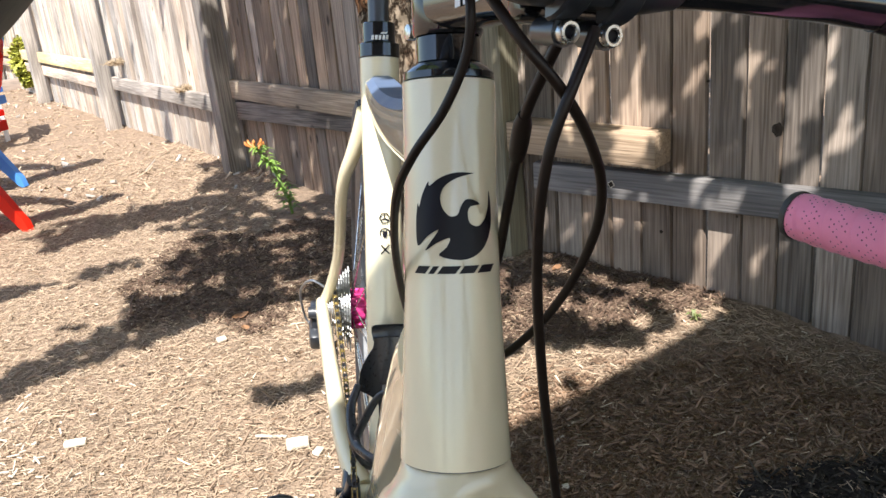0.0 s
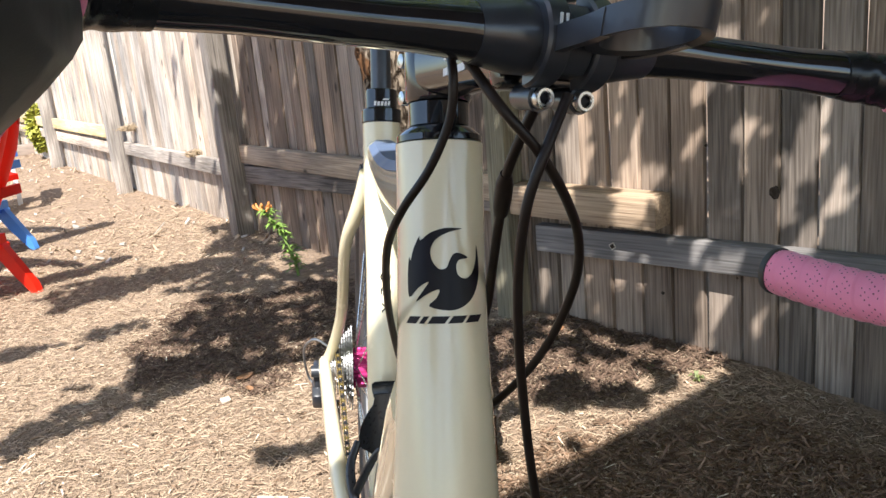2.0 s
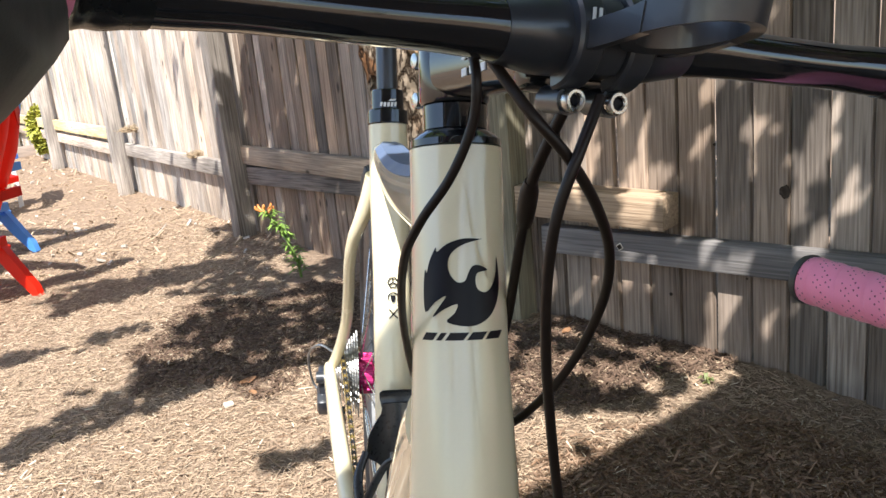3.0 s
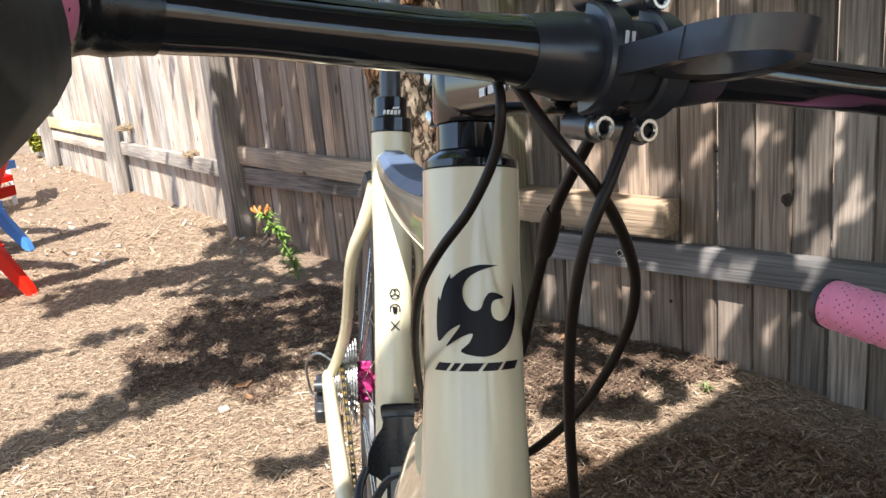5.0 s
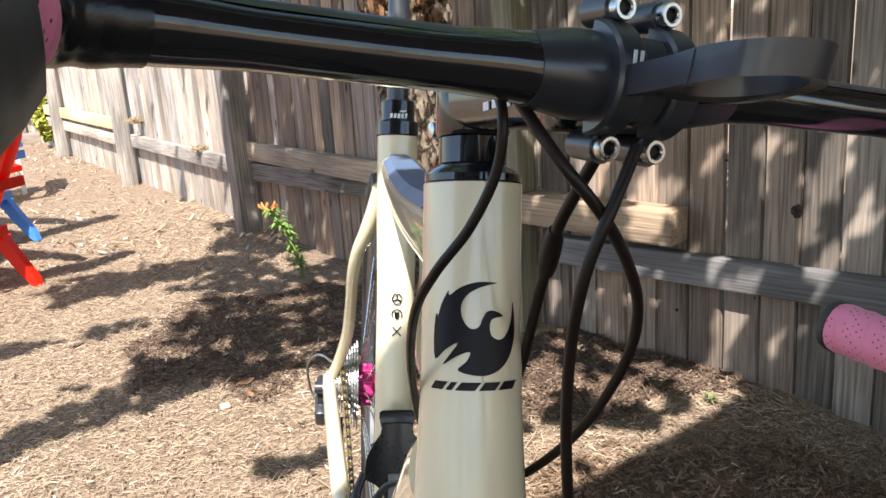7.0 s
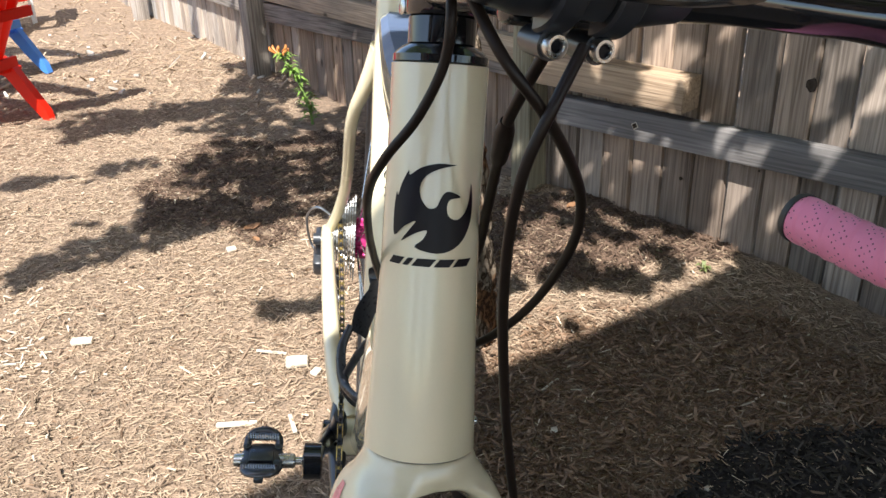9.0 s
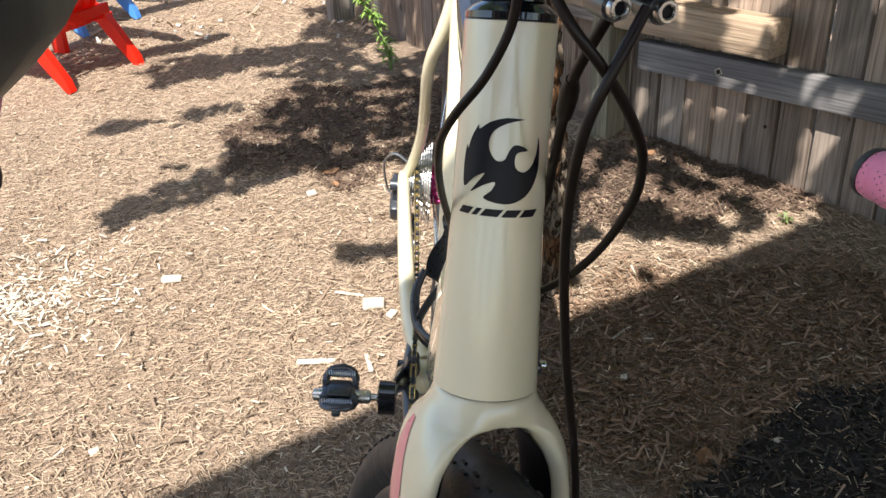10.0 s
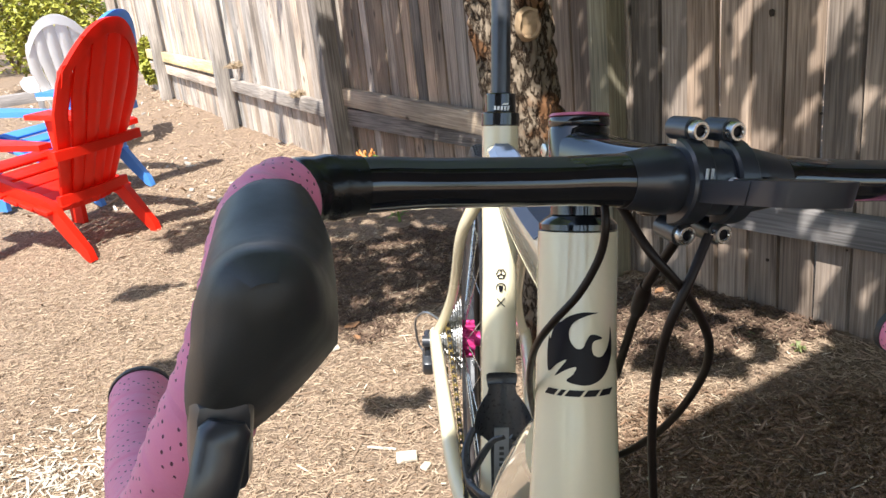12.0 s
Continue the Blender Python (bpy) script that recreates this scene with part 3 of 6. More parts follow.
def pickets(parent, length, along_start, seed, board_y, boards):
    rnd = random.Random(seed)
    s = along_start
    inv = parent.matrix_world
    while s < length:
        w, me = rnd.choice(boards)
        ob = new("picket", me)
        ob.parent = parent
        foot = inv @ Vector((s + w / 2, board_y, 0))
        z = height(foot.x, foot.y) - rnd.uniform(0.01, 0.03) - inv.translation.z
        ob.matrix_basis = pose(s + w / 2, board_y + rnd.uniform(-0.002, 0.002), z, 0, rnd.uniform(-0.35, 0.35), rnd.uniform(-1.2, 1.2))
        s += w + rnd.choice((0.001, 0.002, 0.003, 0.004, 0.0055))


fence_r = thing("fence", stretch_matrix(BEND, RIGHT), "weathered grey wooden picket fence on split rails", "fence", "garden fence")
pickets(fence_r, 3.6, -0.13, 4, 0.052, PICKETS)
timber("rail", fence_r, (3.4, 0.038, 0.078), (1.7, 0.024, 0.352), RAIL, "grey weathered fence rail with a hole", turn=(0, -0.15, 0))
timber("rail", fence_r, (3.4, 0.038, 0.085), (1.7, 0.024, 1.45), RAIL)
timber("scrap_board", fence_r, (0.45, 0.085, 0.083), (0.176, 0.0, 0.461), NEW_LUMBER, "short tan offcut screwed over the rail", turn=(0, 1.2, 0), bevel=0.0015)
upright("post", fence_r, 0.066, 0.085, 1.9, (-0.085, -0.006, 0.03), GREEN_POST, "greenish treated square post")
upright("post", fence_r, 0.09, 0.09, 1.9, (2.45, -0.02, 0.0), POST)


def fence_spot(parent, s, y, z, r, ring=None, squash=1.0, sides=18, turn=0.0):
    """A knot or a hole: a sunken dark disc, which also paints a hole's shade, with a pale worn ring where asked."""
    bm = bmesh.new()
    turned(bm, [(0.0, r), (-0.0012, r * 0.92), (-0.0008, r * 0.5), (-0.0004, 0.001)], sides, "Y")
    if sides > 12:
        for v in bm.verts:
            k = 1 + 0.28 * noise.noise(v.co.normalized() * 1.7 + Vector((s * 9, 0, z * 9)))
            v.co.x, v.co.z = v.co.x * k, v.co.z * k
    bm.transform(pose(s, y, z, 0, turn, 0) @ Matrix.Diagonal((1, 1, squash, 1)))
    spot = part("knot", bm, KNOT_AND_HOLE, parent, "dark disc for a knot and for a hole's shaded inside")
    if ring:
        bm = bmesh.new()
        turned(bm, [(0.0, ring), (-0.0008, ring * 0.96), (-0.0011, r)], sides, "Y")
        bm.transform(pose(s, y + 0.0012, z, 0, turn, 0) @ Matrix.Diagonal((1, 1, squash, 1)))
        part("worn_ring", bm, PALE_WOOD, spot)


for x, y, z, r, q in ((1.013, 0.956, 0.513, 0.0125, 1.25), (0.813, 1.177, 0.855, 0.0075, 1.3), (0.819, 1.171, 0.224, 0.005, 1.0), (0.90, 1.08, 0.62, 0.004, 1.0)):
    s0 = (Vector((x, y, 0)) - BEND).dot(RIGHT)
    fence_spot(fence_r, s0, 0.0415, z, r, squash=q)
# The rail's hole: its shaded inside is painted as a dark disc.
fence_spot(fence_r, (Vector((0.72, 1.25, 0)) - BEND).dot(RIGHT), 0.0035, 0.349, 0.0085, ring=0.0115, sides=4, turn=12)
fence_spot(fence_r, (Vector((0.964, 1.011, 0)) - BEND).dot(RIGHT), 0.0035, 0.305, 0.0032, sides=8)

fence_l = thing("fence", stretch_matrix(BEND, LEFT), "grey picket fence with patched rails, coloured paler along its sunlit stretch", "fence", "garden fence")
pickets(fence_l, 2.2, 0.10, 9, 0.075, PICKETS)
# From here on the boards are coloured paler, as lit by the sun.
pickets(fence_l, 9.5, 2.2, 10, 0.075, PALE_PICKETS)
for s0, s1, za, zb, mat in ((0.1, 2.2, 0.44, 0.335, DARK_RAIL), (2.3, 4.5, 0.34, 0.33, SUNLIT_BOARD), (4.5, 9.3, 0.31, 0.30, SUNLIT_BOARD)):
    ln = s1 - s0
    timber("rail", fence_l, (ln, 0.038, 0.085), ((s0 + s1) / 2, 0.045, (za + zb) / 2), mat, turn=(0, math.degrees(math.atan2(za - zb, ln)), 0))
timber("patch_rail", fence_l, (2.12, 0.04, 0.086), (1.15, 0.035, 0.455), NEW_LUMBER, "brown patched rail above the old one", turn=(0, 0.9, 0))
timber("yellow_rail", fence_l, (4.6, 0.036, 0.09), (6.9, 0.03, 0.42), YELLOW_RAIL, "yellow-tan rail in the sun", turn=(0, 0.2, 0))
timber("rail", fence_l, (9.2, 0.038, 0.085), (4.8, 0.045, 1.45), RAIL)
for s, w in ((2.24, 0.10), (4.38, 0.095), (6.6, 0.09), (8.8, 0.09)):
    foot = fence_l.matrix_world @ Vector((s, -0.02, 0))
    upright("post", fence_l, w, 0.09, 1.9, (s, -0.015, height(foot.x, foot.y) - 0.05), POST if s < 3 else SUNLIT_BOARD, lean=random.uniform(-1.5, 1.5) + 1.0)


# ---- unseen porch roof, added so that its edge shades the near ground ----
EAVE = Vector((0.855, 0.517, 0)).normalized()
OUT = Vector((-EAVE.y, EAVE.x, 0))
ROOF = 2.6
eave_at = Vector((0.1, 0.49, 0.03)) + SUN * (ROOF / SUN.z)     # its shadow's edge crosses the ground beside the wheel
porch = thing("porch", Matrix(((EAVE.x, OUT.x, 0, eave_at.x), (EAVE.y, OUT.y, 0, eave_at.y), (0, 0, 1, 0), (0, 0, 0, 1))),
              "unseen open porch, a flat shingled roof on white posts added to shade the near ground", "porch")
bm = bmesh.new()
loft(bm, [[(x, 0.0, ROOF - 0.12), (x, 0.0, ROOF + 0.03), (x, -4.6, ROOF + 0.25), (x, -4.6, ROOF + 0.1)] for x in (-7.0, 7.0)])
part("roof", bm, SHINGLE, porch)
bm = bmesh.new()
block(bm, (13.8, 0.09, 0.2), (0, -0.3, ROOF - 0.22), bevel=0.006)
part("beam", bm, SIDING, porch)
for x in (-6.6, -3.3, 3.6, 6.6):
    bm = bmesh.new()
    block(bm, (0.11, 0.11, ROOF - 0.3), (x, -0.3, (ROOF - 0.32) / 2 - 0.05), bevel=0.008)
    part("post", bm, SIDING, porch)
for x in (-6.6, 0.0, 6.6):
    bm = bmesh.new()
    block(bm, (0.11, 0.11, ROOF - 0.1), (x, -4.4, ROOF / 2 - 0.06), bevel=0.008)
    part("post", bm, SIDING, porch)


# ---- tree ----
def tree_bark_tube(path, radii, seg, rough):
    bm = bmesh.new()
    tube(bm, path, radii, seg)
    centres = [Vector(p) for p in path for _ in range(seg)]
    bm.verts.ensure_lookup_table()
    for v, c in zip(bm.verts, centres):
        q = v.co
        w = q + Vector((noise.noise(q * 12), noise.noise(q * 12 + Vector((9, 0, 0))), 0)) * 0.02
        d, _ = noise.voronoi(Vector((w.x * 40, w.y * 40, w.z * 17)))
        plate = min(1.0, (d[1] - d[0]) * 3.0)
        v.co += (q - c).normalized() * rough * (plate - 0.6 + 0.5 * noise.noise(q * 45) + 0.7 * noise.noise(q * 9))
    return bm


tree = thing("tree", Matrix(), "rough-barked tree beside the bicycle with a wide leafy crown", "tree")
trunk_path = smooth_path([(0.216, 0.70, -0.06), (0.206, 0.70, 0.06), (0.188, 0.69, 0.4), (0.152, 0.68, 0.85), (0.130, 0.67, 1.1), (0.09, 0.66, 1.5), (0.05, 0.64, 1.9), (0.0, 0.58, 2.45)], 64)
part("trunk", tree_bark_tube(trunk_path, [0.082, 0.066, 0.066, 0.074, 0.074, 0.066, 0.055, 0.036], 80, 0.010), PLATED, tree, sharp=80)
bm = bmesh.new()
rings = []
for r, w in ((0.030, 0.0), (0.029, 0.012), (0.024, 0.016), (0.019, 0.012), (0.010, 0.013), (0.004, 0.012)):
    rings.append([Vector((r * math.cos(a) * 0.8, -w, r * math.sin(a))) for a in np.linspace(0, math.tau, 22, endpoint=False)])
loft(bm, rings)
for v in bm.verts:
    v.co += Vector((noise.noise(v.co * 70), noise.noise(v.co * 70 + Vector((3, 0, 0))), noise.noise(v.co * 60))) * 0.0035
bm.transform(pose(0.168, 0.601, 0.935, 0, 0, 18))
part("branch_knot", bm, PALE_KNOT, tree, "pale healed branch knot")
for pts in (((0.06, 0.64, 1.74), (-0.3, 0.5, 2.05), (-0.7, 0.3, 2.25), (-1.0, 0.35, 2.45)),
            ((0.06, 0.64, 1.78), (0.35, 0.5, 2.0), (0.7, 0.4, 2.2), (0.95, 0.6, 2.4)),
            ((0.03, 0.62, 1.9), (-0.12, 1.05, 2.2), (-0.38, 1.65, 2.45), (-0.55, 2.25, 2.65)),
            ((0.03, 0.62, 1.95), (0.25, 1.05, 2.2), (0.4, 1.75, 2.4), (0.48, 2.45, 2.6)),
            ((0.0, 0.58, 2.3), (-0.05, 0.4, 2.42), (-0.12, 0.15, 2.5), (-0.2, -0.1, 2.55))):
    bm = bmesh.new()
    tube(bm, smooth_path(pts, 8), [0.042, 0.03, 0.018, 0.006], 10)
    part("limb", bm, BARK, tree)


def cover(x, y):
    """Whether the crown shades the place x, y on the ground."""
    q = Vector((x, y, 0))
    n1 = noise.noise(q * 2.1 + Vector((2.7, 8.1, 0))) + 0.6 * noise.noise(q * 6.3)
    n2 = noise.noise(q * 7.5 + Vector((1.3, 4.4, 0))) + 0.5 * noise.noise(q * 15)
    low = float(np.interp(x, (-1.3, -0.85, -0.45, -0.05, 0.22, 0.5, 0.9, 1.6), (2.3, 1.3, 1.46, 1.35, 0.80, 0.90, 1.02, 0.85)))
    left = float(np.interp(y, (1.0, 2.5, 3.2, 4.0, 5.0), (-0.65, -0.72, -0.62, -0.35, -0.1)))
    edge = min((y - low) / 0.14, (x - left) / 0.16, (5.2 - y) / 0.3, (2.3 - x) / 0.3)
    if math.hypot((x + 0.25) / 0.13, (y - 2.72) / 0.16) < 1 or math.hypot((x - 0.275) / 0.055, (y - 1.17) / 0.34) < 1:
        return False
    if math.hypot((x - 0.25) / 0.07, (y - 0.77) / 0.06) < 1:
        return True
    if x > 0.34:
        n2 = noise.noise(q * 11.0 + Vector((1.3, 4.4, 0))) + 0.5 * noise.noise(q * 19)
    behind_left = x * 0.876 + y * 0.482 > 1.06 and x - 0.535 < 0.265 * (y - 1.42) and y > 1.42
    if behind_left:
        along = (y - 1.42) * 0.876 - (x - 0.535) * 0.482
        return n2 > (-0.62 if along < 2.55 + 0.12 * n1 else 0.62)
    strip = float(np.interp(x, (0.25, 0.39, 0.62, 0.82, 1.0), (0.75, 0.825, 0.885, 0.93, 0.95))) + 0.05 * noise.noise(q * 9)
    corner = x > 0.30 and x * 0.7425 + y * 0.67 < 1.36
    if corner and y < strip:
        return x > 0.86 or n2 > 0.62
    if corner:
        return noise.voronoi(Vector((x * 8.2, y * 7.6, 3.3)))[0][0] > 0.67
    if x > 0.34 and x * 0.7425 + y * 0.67 > 1.36:
        return noise.voronoi(Vector((x * 6.0 - y * 2.0, y * 5.4, 1.7)))[0][0] > (0.37 if x < 1.5 else 0.33)
    if edge + 1.5 * n1 > 0.0 and n2 > (-0.1 if x > 0.34 else -0.2):
        return True
    f = max(0.85 - (abs((y - 1.62) - 0.62 * (x + 0.3)) / 0.17) ** 2 - (abs(x + 0.62) / 0.42) ** 4,
            0.72 - (abs((y - 2.75) - 0.25 * (x + 0.8)) / 0.3) ** 2 - (abs(x + 0.85) / 0.55) ** 4,
            0.62 - (abs((y - 2.0) - 0.2 * (x + 1)) / 0.13) ** 2 - (abs(x + 0.9) / 0.4) ** 4,
            0.8 - math.hypot((x + 0.17) / 0.12, (y - 0.92) / 0.08) ** 2)
    return f + 0.5 * n1 + 0.55 * n2 > 0.45


rnd = random.Random(12)
vs, fs = [], []
made = tries = 0
while made < 18500 and tries < 200000:
    tries += 1
    x, y = rnd.uniform(-1.5, 2.3), rnd.uniform(0.7, 5.2)
    if not cover(x + rnd.gauss(0, 0.012), y + rnd.gauss(0, 0.012)):
        continue
    h = min(2.8, 1.74 + 0.28 * max(0, y - 0.9)) + rnd.uniform(-0.05, 0.33)
    if y < 1.05 and x < 0.2:
        h = rnd.uniform(1.7, 1.9)
    c = Vector((x, y, 0.03)) + SUN * (h / SUN.z)
    facing = SUN + Vector((rnd.gauss(0, 0.4), rnd.gauss(0, 0.4), rnd.gauss(0, 0.4)))
    u = facing.cross(Vector((rnd.gauss(0, 1), rnd.gauss(0, 1), rnd.gauss(0, 1)))).normalized()
    w = u.cross(facing).normalized()
    ln, wd = rnd.uniform(0.026, 0.046), rnd.uniform(0.018, 0.029)
    nrm = u.cross(w) * 0.006
    b = len(vs)
    vs += [tuple(c - u * ln), tuple(c - w * wd + nrm), tuple(c + u * ln), tuple(c + w * wd + nrm)]
    fs += [(b, b + 1, b + 2), (b, b + 2, b + 3)]
    made += 1
me = bpy.data.meshes.new("crown")
me.from_pydata(vs, [], fs)
me.materials.append(LEAF)
crown = new("crown", me)
crown.parent = tree
tagged(crown, "green leafy crown with gaps")


# ---- bicycle ----
HEAD = radians(18.43)                                  # head tube's lean from the upright
STEER = radians(19.6)
BIKE = Matrix(((0.99479, 0.0, 0.10193, 0.00167), (0.00701, 0.99764, -0.06837, -0.31837), (-0.10169, 0.06873, 0.99244, -0.00556), (0, 0, 0, 1)))
bike = thing("bicycle", BIKE, "cream gravel bicycle with pink bar tape leaning at a tree", "bicycle")
AXIS = Vector((0, math.sin(HEAD), math.cos(HEAD)))
FACE = Vector((0, -math.cos(HEAD), math.sin(HEAD)))
TOP = Vector((0, 0, 0.901))
STEERED = Matrix.Translation(TOP) @ Matrix.Rotation(-HEAD, 4, "X") @ Matrix.Rotation(STEER, 4, "Z")
BARS = STEERED @ Matrix.Translation((0, -0.121, 0.0315)) @ Matrix.Rotation(HEAD, 4, "X")


def fit(name, bm, material, parent=bike, m=None, label="", sharp=38):
    if m is not None:
        bm.transform(m)
    return part(name, bm, material, parent, label, sharp)


def head_radius(s):
    """Radius of the head tube, s metres below its top."""
    return float(np.interp(s, (0, 0.05, 0.11, 0.155, 0.205), (0.0252, 0.0252, 0.0262, 0.0284, 0.0308)))


# frame
bm = bmesh.new()
path = [TOP - AXIS * s for s in np.linspace(0, 0.205, 22)]
tube(bm, path, [head_radius(s) for s in np.linspace(0, 0.205, 22)], 64)
head_tube = fit("head_tube", bm, CREAM, sharp=50)
bm = bmesh.new()
tube(bm, smooth_path([(0, -0.02, 0.745), (0, 0.03, 0.70), (0, 0.16, 0.565), (0, 0.30, 0.40), (0, 0.40, 0.30)], 6), [0.029, 0.030, 0.031, 0.031, 0.034], 28, flat=[1.1, 1.15, 1.1, 1.0], up=(0, 0, 1))
fit("down_tube", bm, CREAM)


def seat_y(z):
    return 0.4134 + 0.3017 * (z - 0.286)


def rounded_box(w, h, n=6, p=3.2):
    """Points of a rounded rectangle."""
    out = []
    for k in range(4 * n):
        a = 2 * math.pi * k / (4 * n)
        c, s = math.cos(a), math.sin(a)
        out.append((w * math.copysign(abs(c) ** (2 / p), c), h * math.copysign(abs(s) ** (2 / p), s)))
    return out


bm = bmesh.new()
secs = []
for q in np.linspace(0, 1, 16):
    y, z = 0.01 + 0.575 * q, 0.868 - 0.088 * q - 0.012 * math.sin(math.pi * q)
    w, h = 0.0235 - 0.004 * q + 0.001 * math.sin(math.pi * q), 0.022 - 0.006 * q
    secs.append([(a, y, z + b) for a, b in rounded_box(w, h)])
loft(bm, secs)
top_tube = fit("top_tube", bm, CREAM)
bm = bmesh.new()
secs = []
for q in np.linspace(0.06, 0.955, 14):
    y, z = 0.01 + 0.575 * q, 0.868 - 0.088 * q - 0.012 * math.sin(math.pi * q)
    w, h = 0.0235 - 0.004 * q + 0.001 * math.sin(math.pi * q), 0.022 - 0.006 * q
    k = min(1, (1.02 - q) * 8)
    secs.append([(w * 0.93 * k, y, z + h * 0.72), (w * 0.6 * k, y, z + h + 0.0012), (-w * 0.6 * k, y, z + h + 0.0012), (-w * 0.93 * k, y, z + h * 0.72)])
loft(bm, secs, closed=True)
fit("top_stripe", bm, NAVY, top_tube, label="slate blue top face")
bm = bmesh.new()
path = [Vector((0, seat_y(z), z)) for z in np.linspace(0.27, 0.816, 20)]
tube(bm, path, [0.026, 0.0245, 0.0235, 0.0235, 0.0225, 0.0238, 0.0238], 32)
seat_tube = fit("seat_tube", bm, CREAM)
bm = bmesh.new()
turned(bm, [(-0.043, 0.02), (-0.042, 0.024), (0.042, 0.024), (0.043, 0.02)], 32, "X", (0, 0.4134, 0.286))
fit("bottom_bracket", bm, CREAM)
for sx in (-1, 1):
    bm = bmesh.new()
    tube(bm, smooth_path([(sx * 0.016, 0.572, 0.752), (sx * 0.024, 0.583, 0.722), (sx * 0.034, 0.598, 0.688), (sx * 0.0435, 0.618, 0.656),
                          (sx * 0.0485, 0.648, 0.615), (sx * 0.0505, 0.71, 0.54), (sx * 0.0545, 0.765, 0.472), (sx * 0.067, 0.815, 0.403), (sx * 0.081, 0.848, 0.354)], 7),
         [0.013, 0.0112, 0.0098, 0.0088, 0.0085, 0.0088, 0.0092, 0.0092, 0.0095], 16)
    fit("seat_stay", bm, CREAM)
    bm = bmesh.new()
    tube(bm, smooth_path([(sx * 0.083, 0.852, 0.352), (sx * 0.080, 0.80, 0.352), (sx * 0.068, 0.62, 0.345), (sx * 0.056, 0.50, 0.322), (sx * 0.035, 0.43, 0.295)], 7),
         [0.0105, 0.0115, 0.0125, 0.013, 0.016], 16, flat=[1.5, 1.7, 1.4, 1.3])
    fit("chain_stay", bm, CREAM)

# decals on the frame
def on_head(u, v, lift=0.0004):
    """A place on the head tube's front: u metres round it, v metres below its top."""
    r = head_radius(v) + lift
    a = u / r
    return TOP - AXIS * v + FACE * (r * math.cos(a)) + Vector((1, 0, 0)) * (r * math.sin(a))


def decal(name, outline, material, parent, place, cuts=3, label=""):
    bm = bmesh.new()
    vs = [bm.verts.new((u, v, 0)) for u, v in outline]
    bmesh.ops.triangle_fill(bm, edges=[bm.edges.new((a, b)) for a, b in zip(vs, vs[1:] + vs[:1])], use_beauty=True)
    bmesh.ops.subdivide_edges(bm, edges=bm.edges[:], cuts=cuts, use_grid_fill=True)
    for q in bm.verts:
        q.co = place(q.co.x, q.co.y)
    return part(name, bm, material, parent, label)


BIRD = ((0.50, 0.97), (0.06, 0.99), (-0.32, 0.88), (-0.58, 0.70), (-0.61, 0.80), (-0.79, 0.49), (-0.88, 0.22), (-0.93, 0.30), (-0.99, -0.14), (-0.95, -0.67),
        (-0.67, -0.45), (-0.38, -0.30), (-0.58, -0.57), (-0.73, -0.78), (-0.41, -0.59), (-0.12, -0.49), (-0.20, -0.70), (-0.38, -0.89), (0.13, -1.0), (0.53, -0.89),
        (0.82, -0.62), (0.99, -0.21), (0.99, 0.25), (0.92, 0.57), (0.89, 0.22), (0.77, -0.08), (0.57, -0.24), (0.36, -0.16), (0.31, 0.05), (0.38, 0.21),
        (0.63, 0.26), (0.44, 0.37), (0.26, 0.37), (0.15, 0.22), (0.06, 0.03), (-0.12, 0.01), (-0.28, 0.20), (-0.32, 0.46), (-0.20, 0.70), (0.09, 0.87))
CX, CV = -0.0020, 0.0712
curve = smooth_path([(u, v, 0) for u, v in BIRD + BIRD[:1]], 3)[:-1]
decal("bird_emblem", [(CX + q.x * 0.0226, CV - q.y * 0.0228) for q in curve], INK, head_tube, on_head, label="black bird-shaped emblem")
for i, (a, b) in enumerate(((-0.98, -0.66), (-0.58, -0.44), (-0.36, 0.06), (0.14, 0.50), (0.58, 0.98))):
    lo, hi, sl = 0.0970, 0.1010, 0.0016
    bar = [(CX + a * 0.0232 + sl, lo), (CX + b * 0.0232 + sl, lo), (CX + b * 0.0232 - sl, hi), (CX + a * 0.0232 - sl, hi)]
    decal("print_bar", bar, INK, head_tube, on_head, cuts=2)


def on_seat(u, v):
    r = 0.0258
    a = u / r
    return Vector((r * math.sin(a), seat_y(v) - r * math.cos(a) * 1.0, v + 0.3 * r * (1 - math.cos(a))))


def ring_outline(cx, cv, r0, r1, a0=0.0, a1=math.tau, n=24):
    out = [(cx + r0 * math.cos(a), cv + r0 * math.sin(a)) for a in np.linspace(a0, a1, n)]
    return out + [(cx + r1 * math.cos(a), cv + r1 * math.sin(a)) for a in np.linspace(a1, a0, n)]


decal("icon", ring_outline(0, 0.640, 0.0070, 0.0054, 0.1, math.tau - 0.01, 7), INK, seat_tube, on_seat, 1)
for a in (90, 210, 330):
    c, s = math.cos(radians(a)), math.sin(radians(a))
    decal("icon", [(-s * 0.0008, 0.640 + c * 0.0008), (c * 0.005 - s * 0.0008, 0.640 + s * 0.005 + c * 0.0008),
                   (c * 0.005 + s * 0.0008, 0.640 + s * 0.005 - c * 0.0008), (s * 0.0008, 0.640 - c * 0.0008)], INK, seat_tube, on_seat, 1)
decal("icon", ring_outline(0, 0.6225, 0.0066, 0.0052, -0.6, math.pi + 0.6, 14), INK, seat_tube, on_seat, 1)
decal("icon", [(-0.0028, 0.6255), (0.0028, 0.6255), (0.003, 0.622), (0.0018, 0.6175), (-0.0018, 0.6175), (-0.003, 0.622)], INK, seat_tube, on_seat, 1)
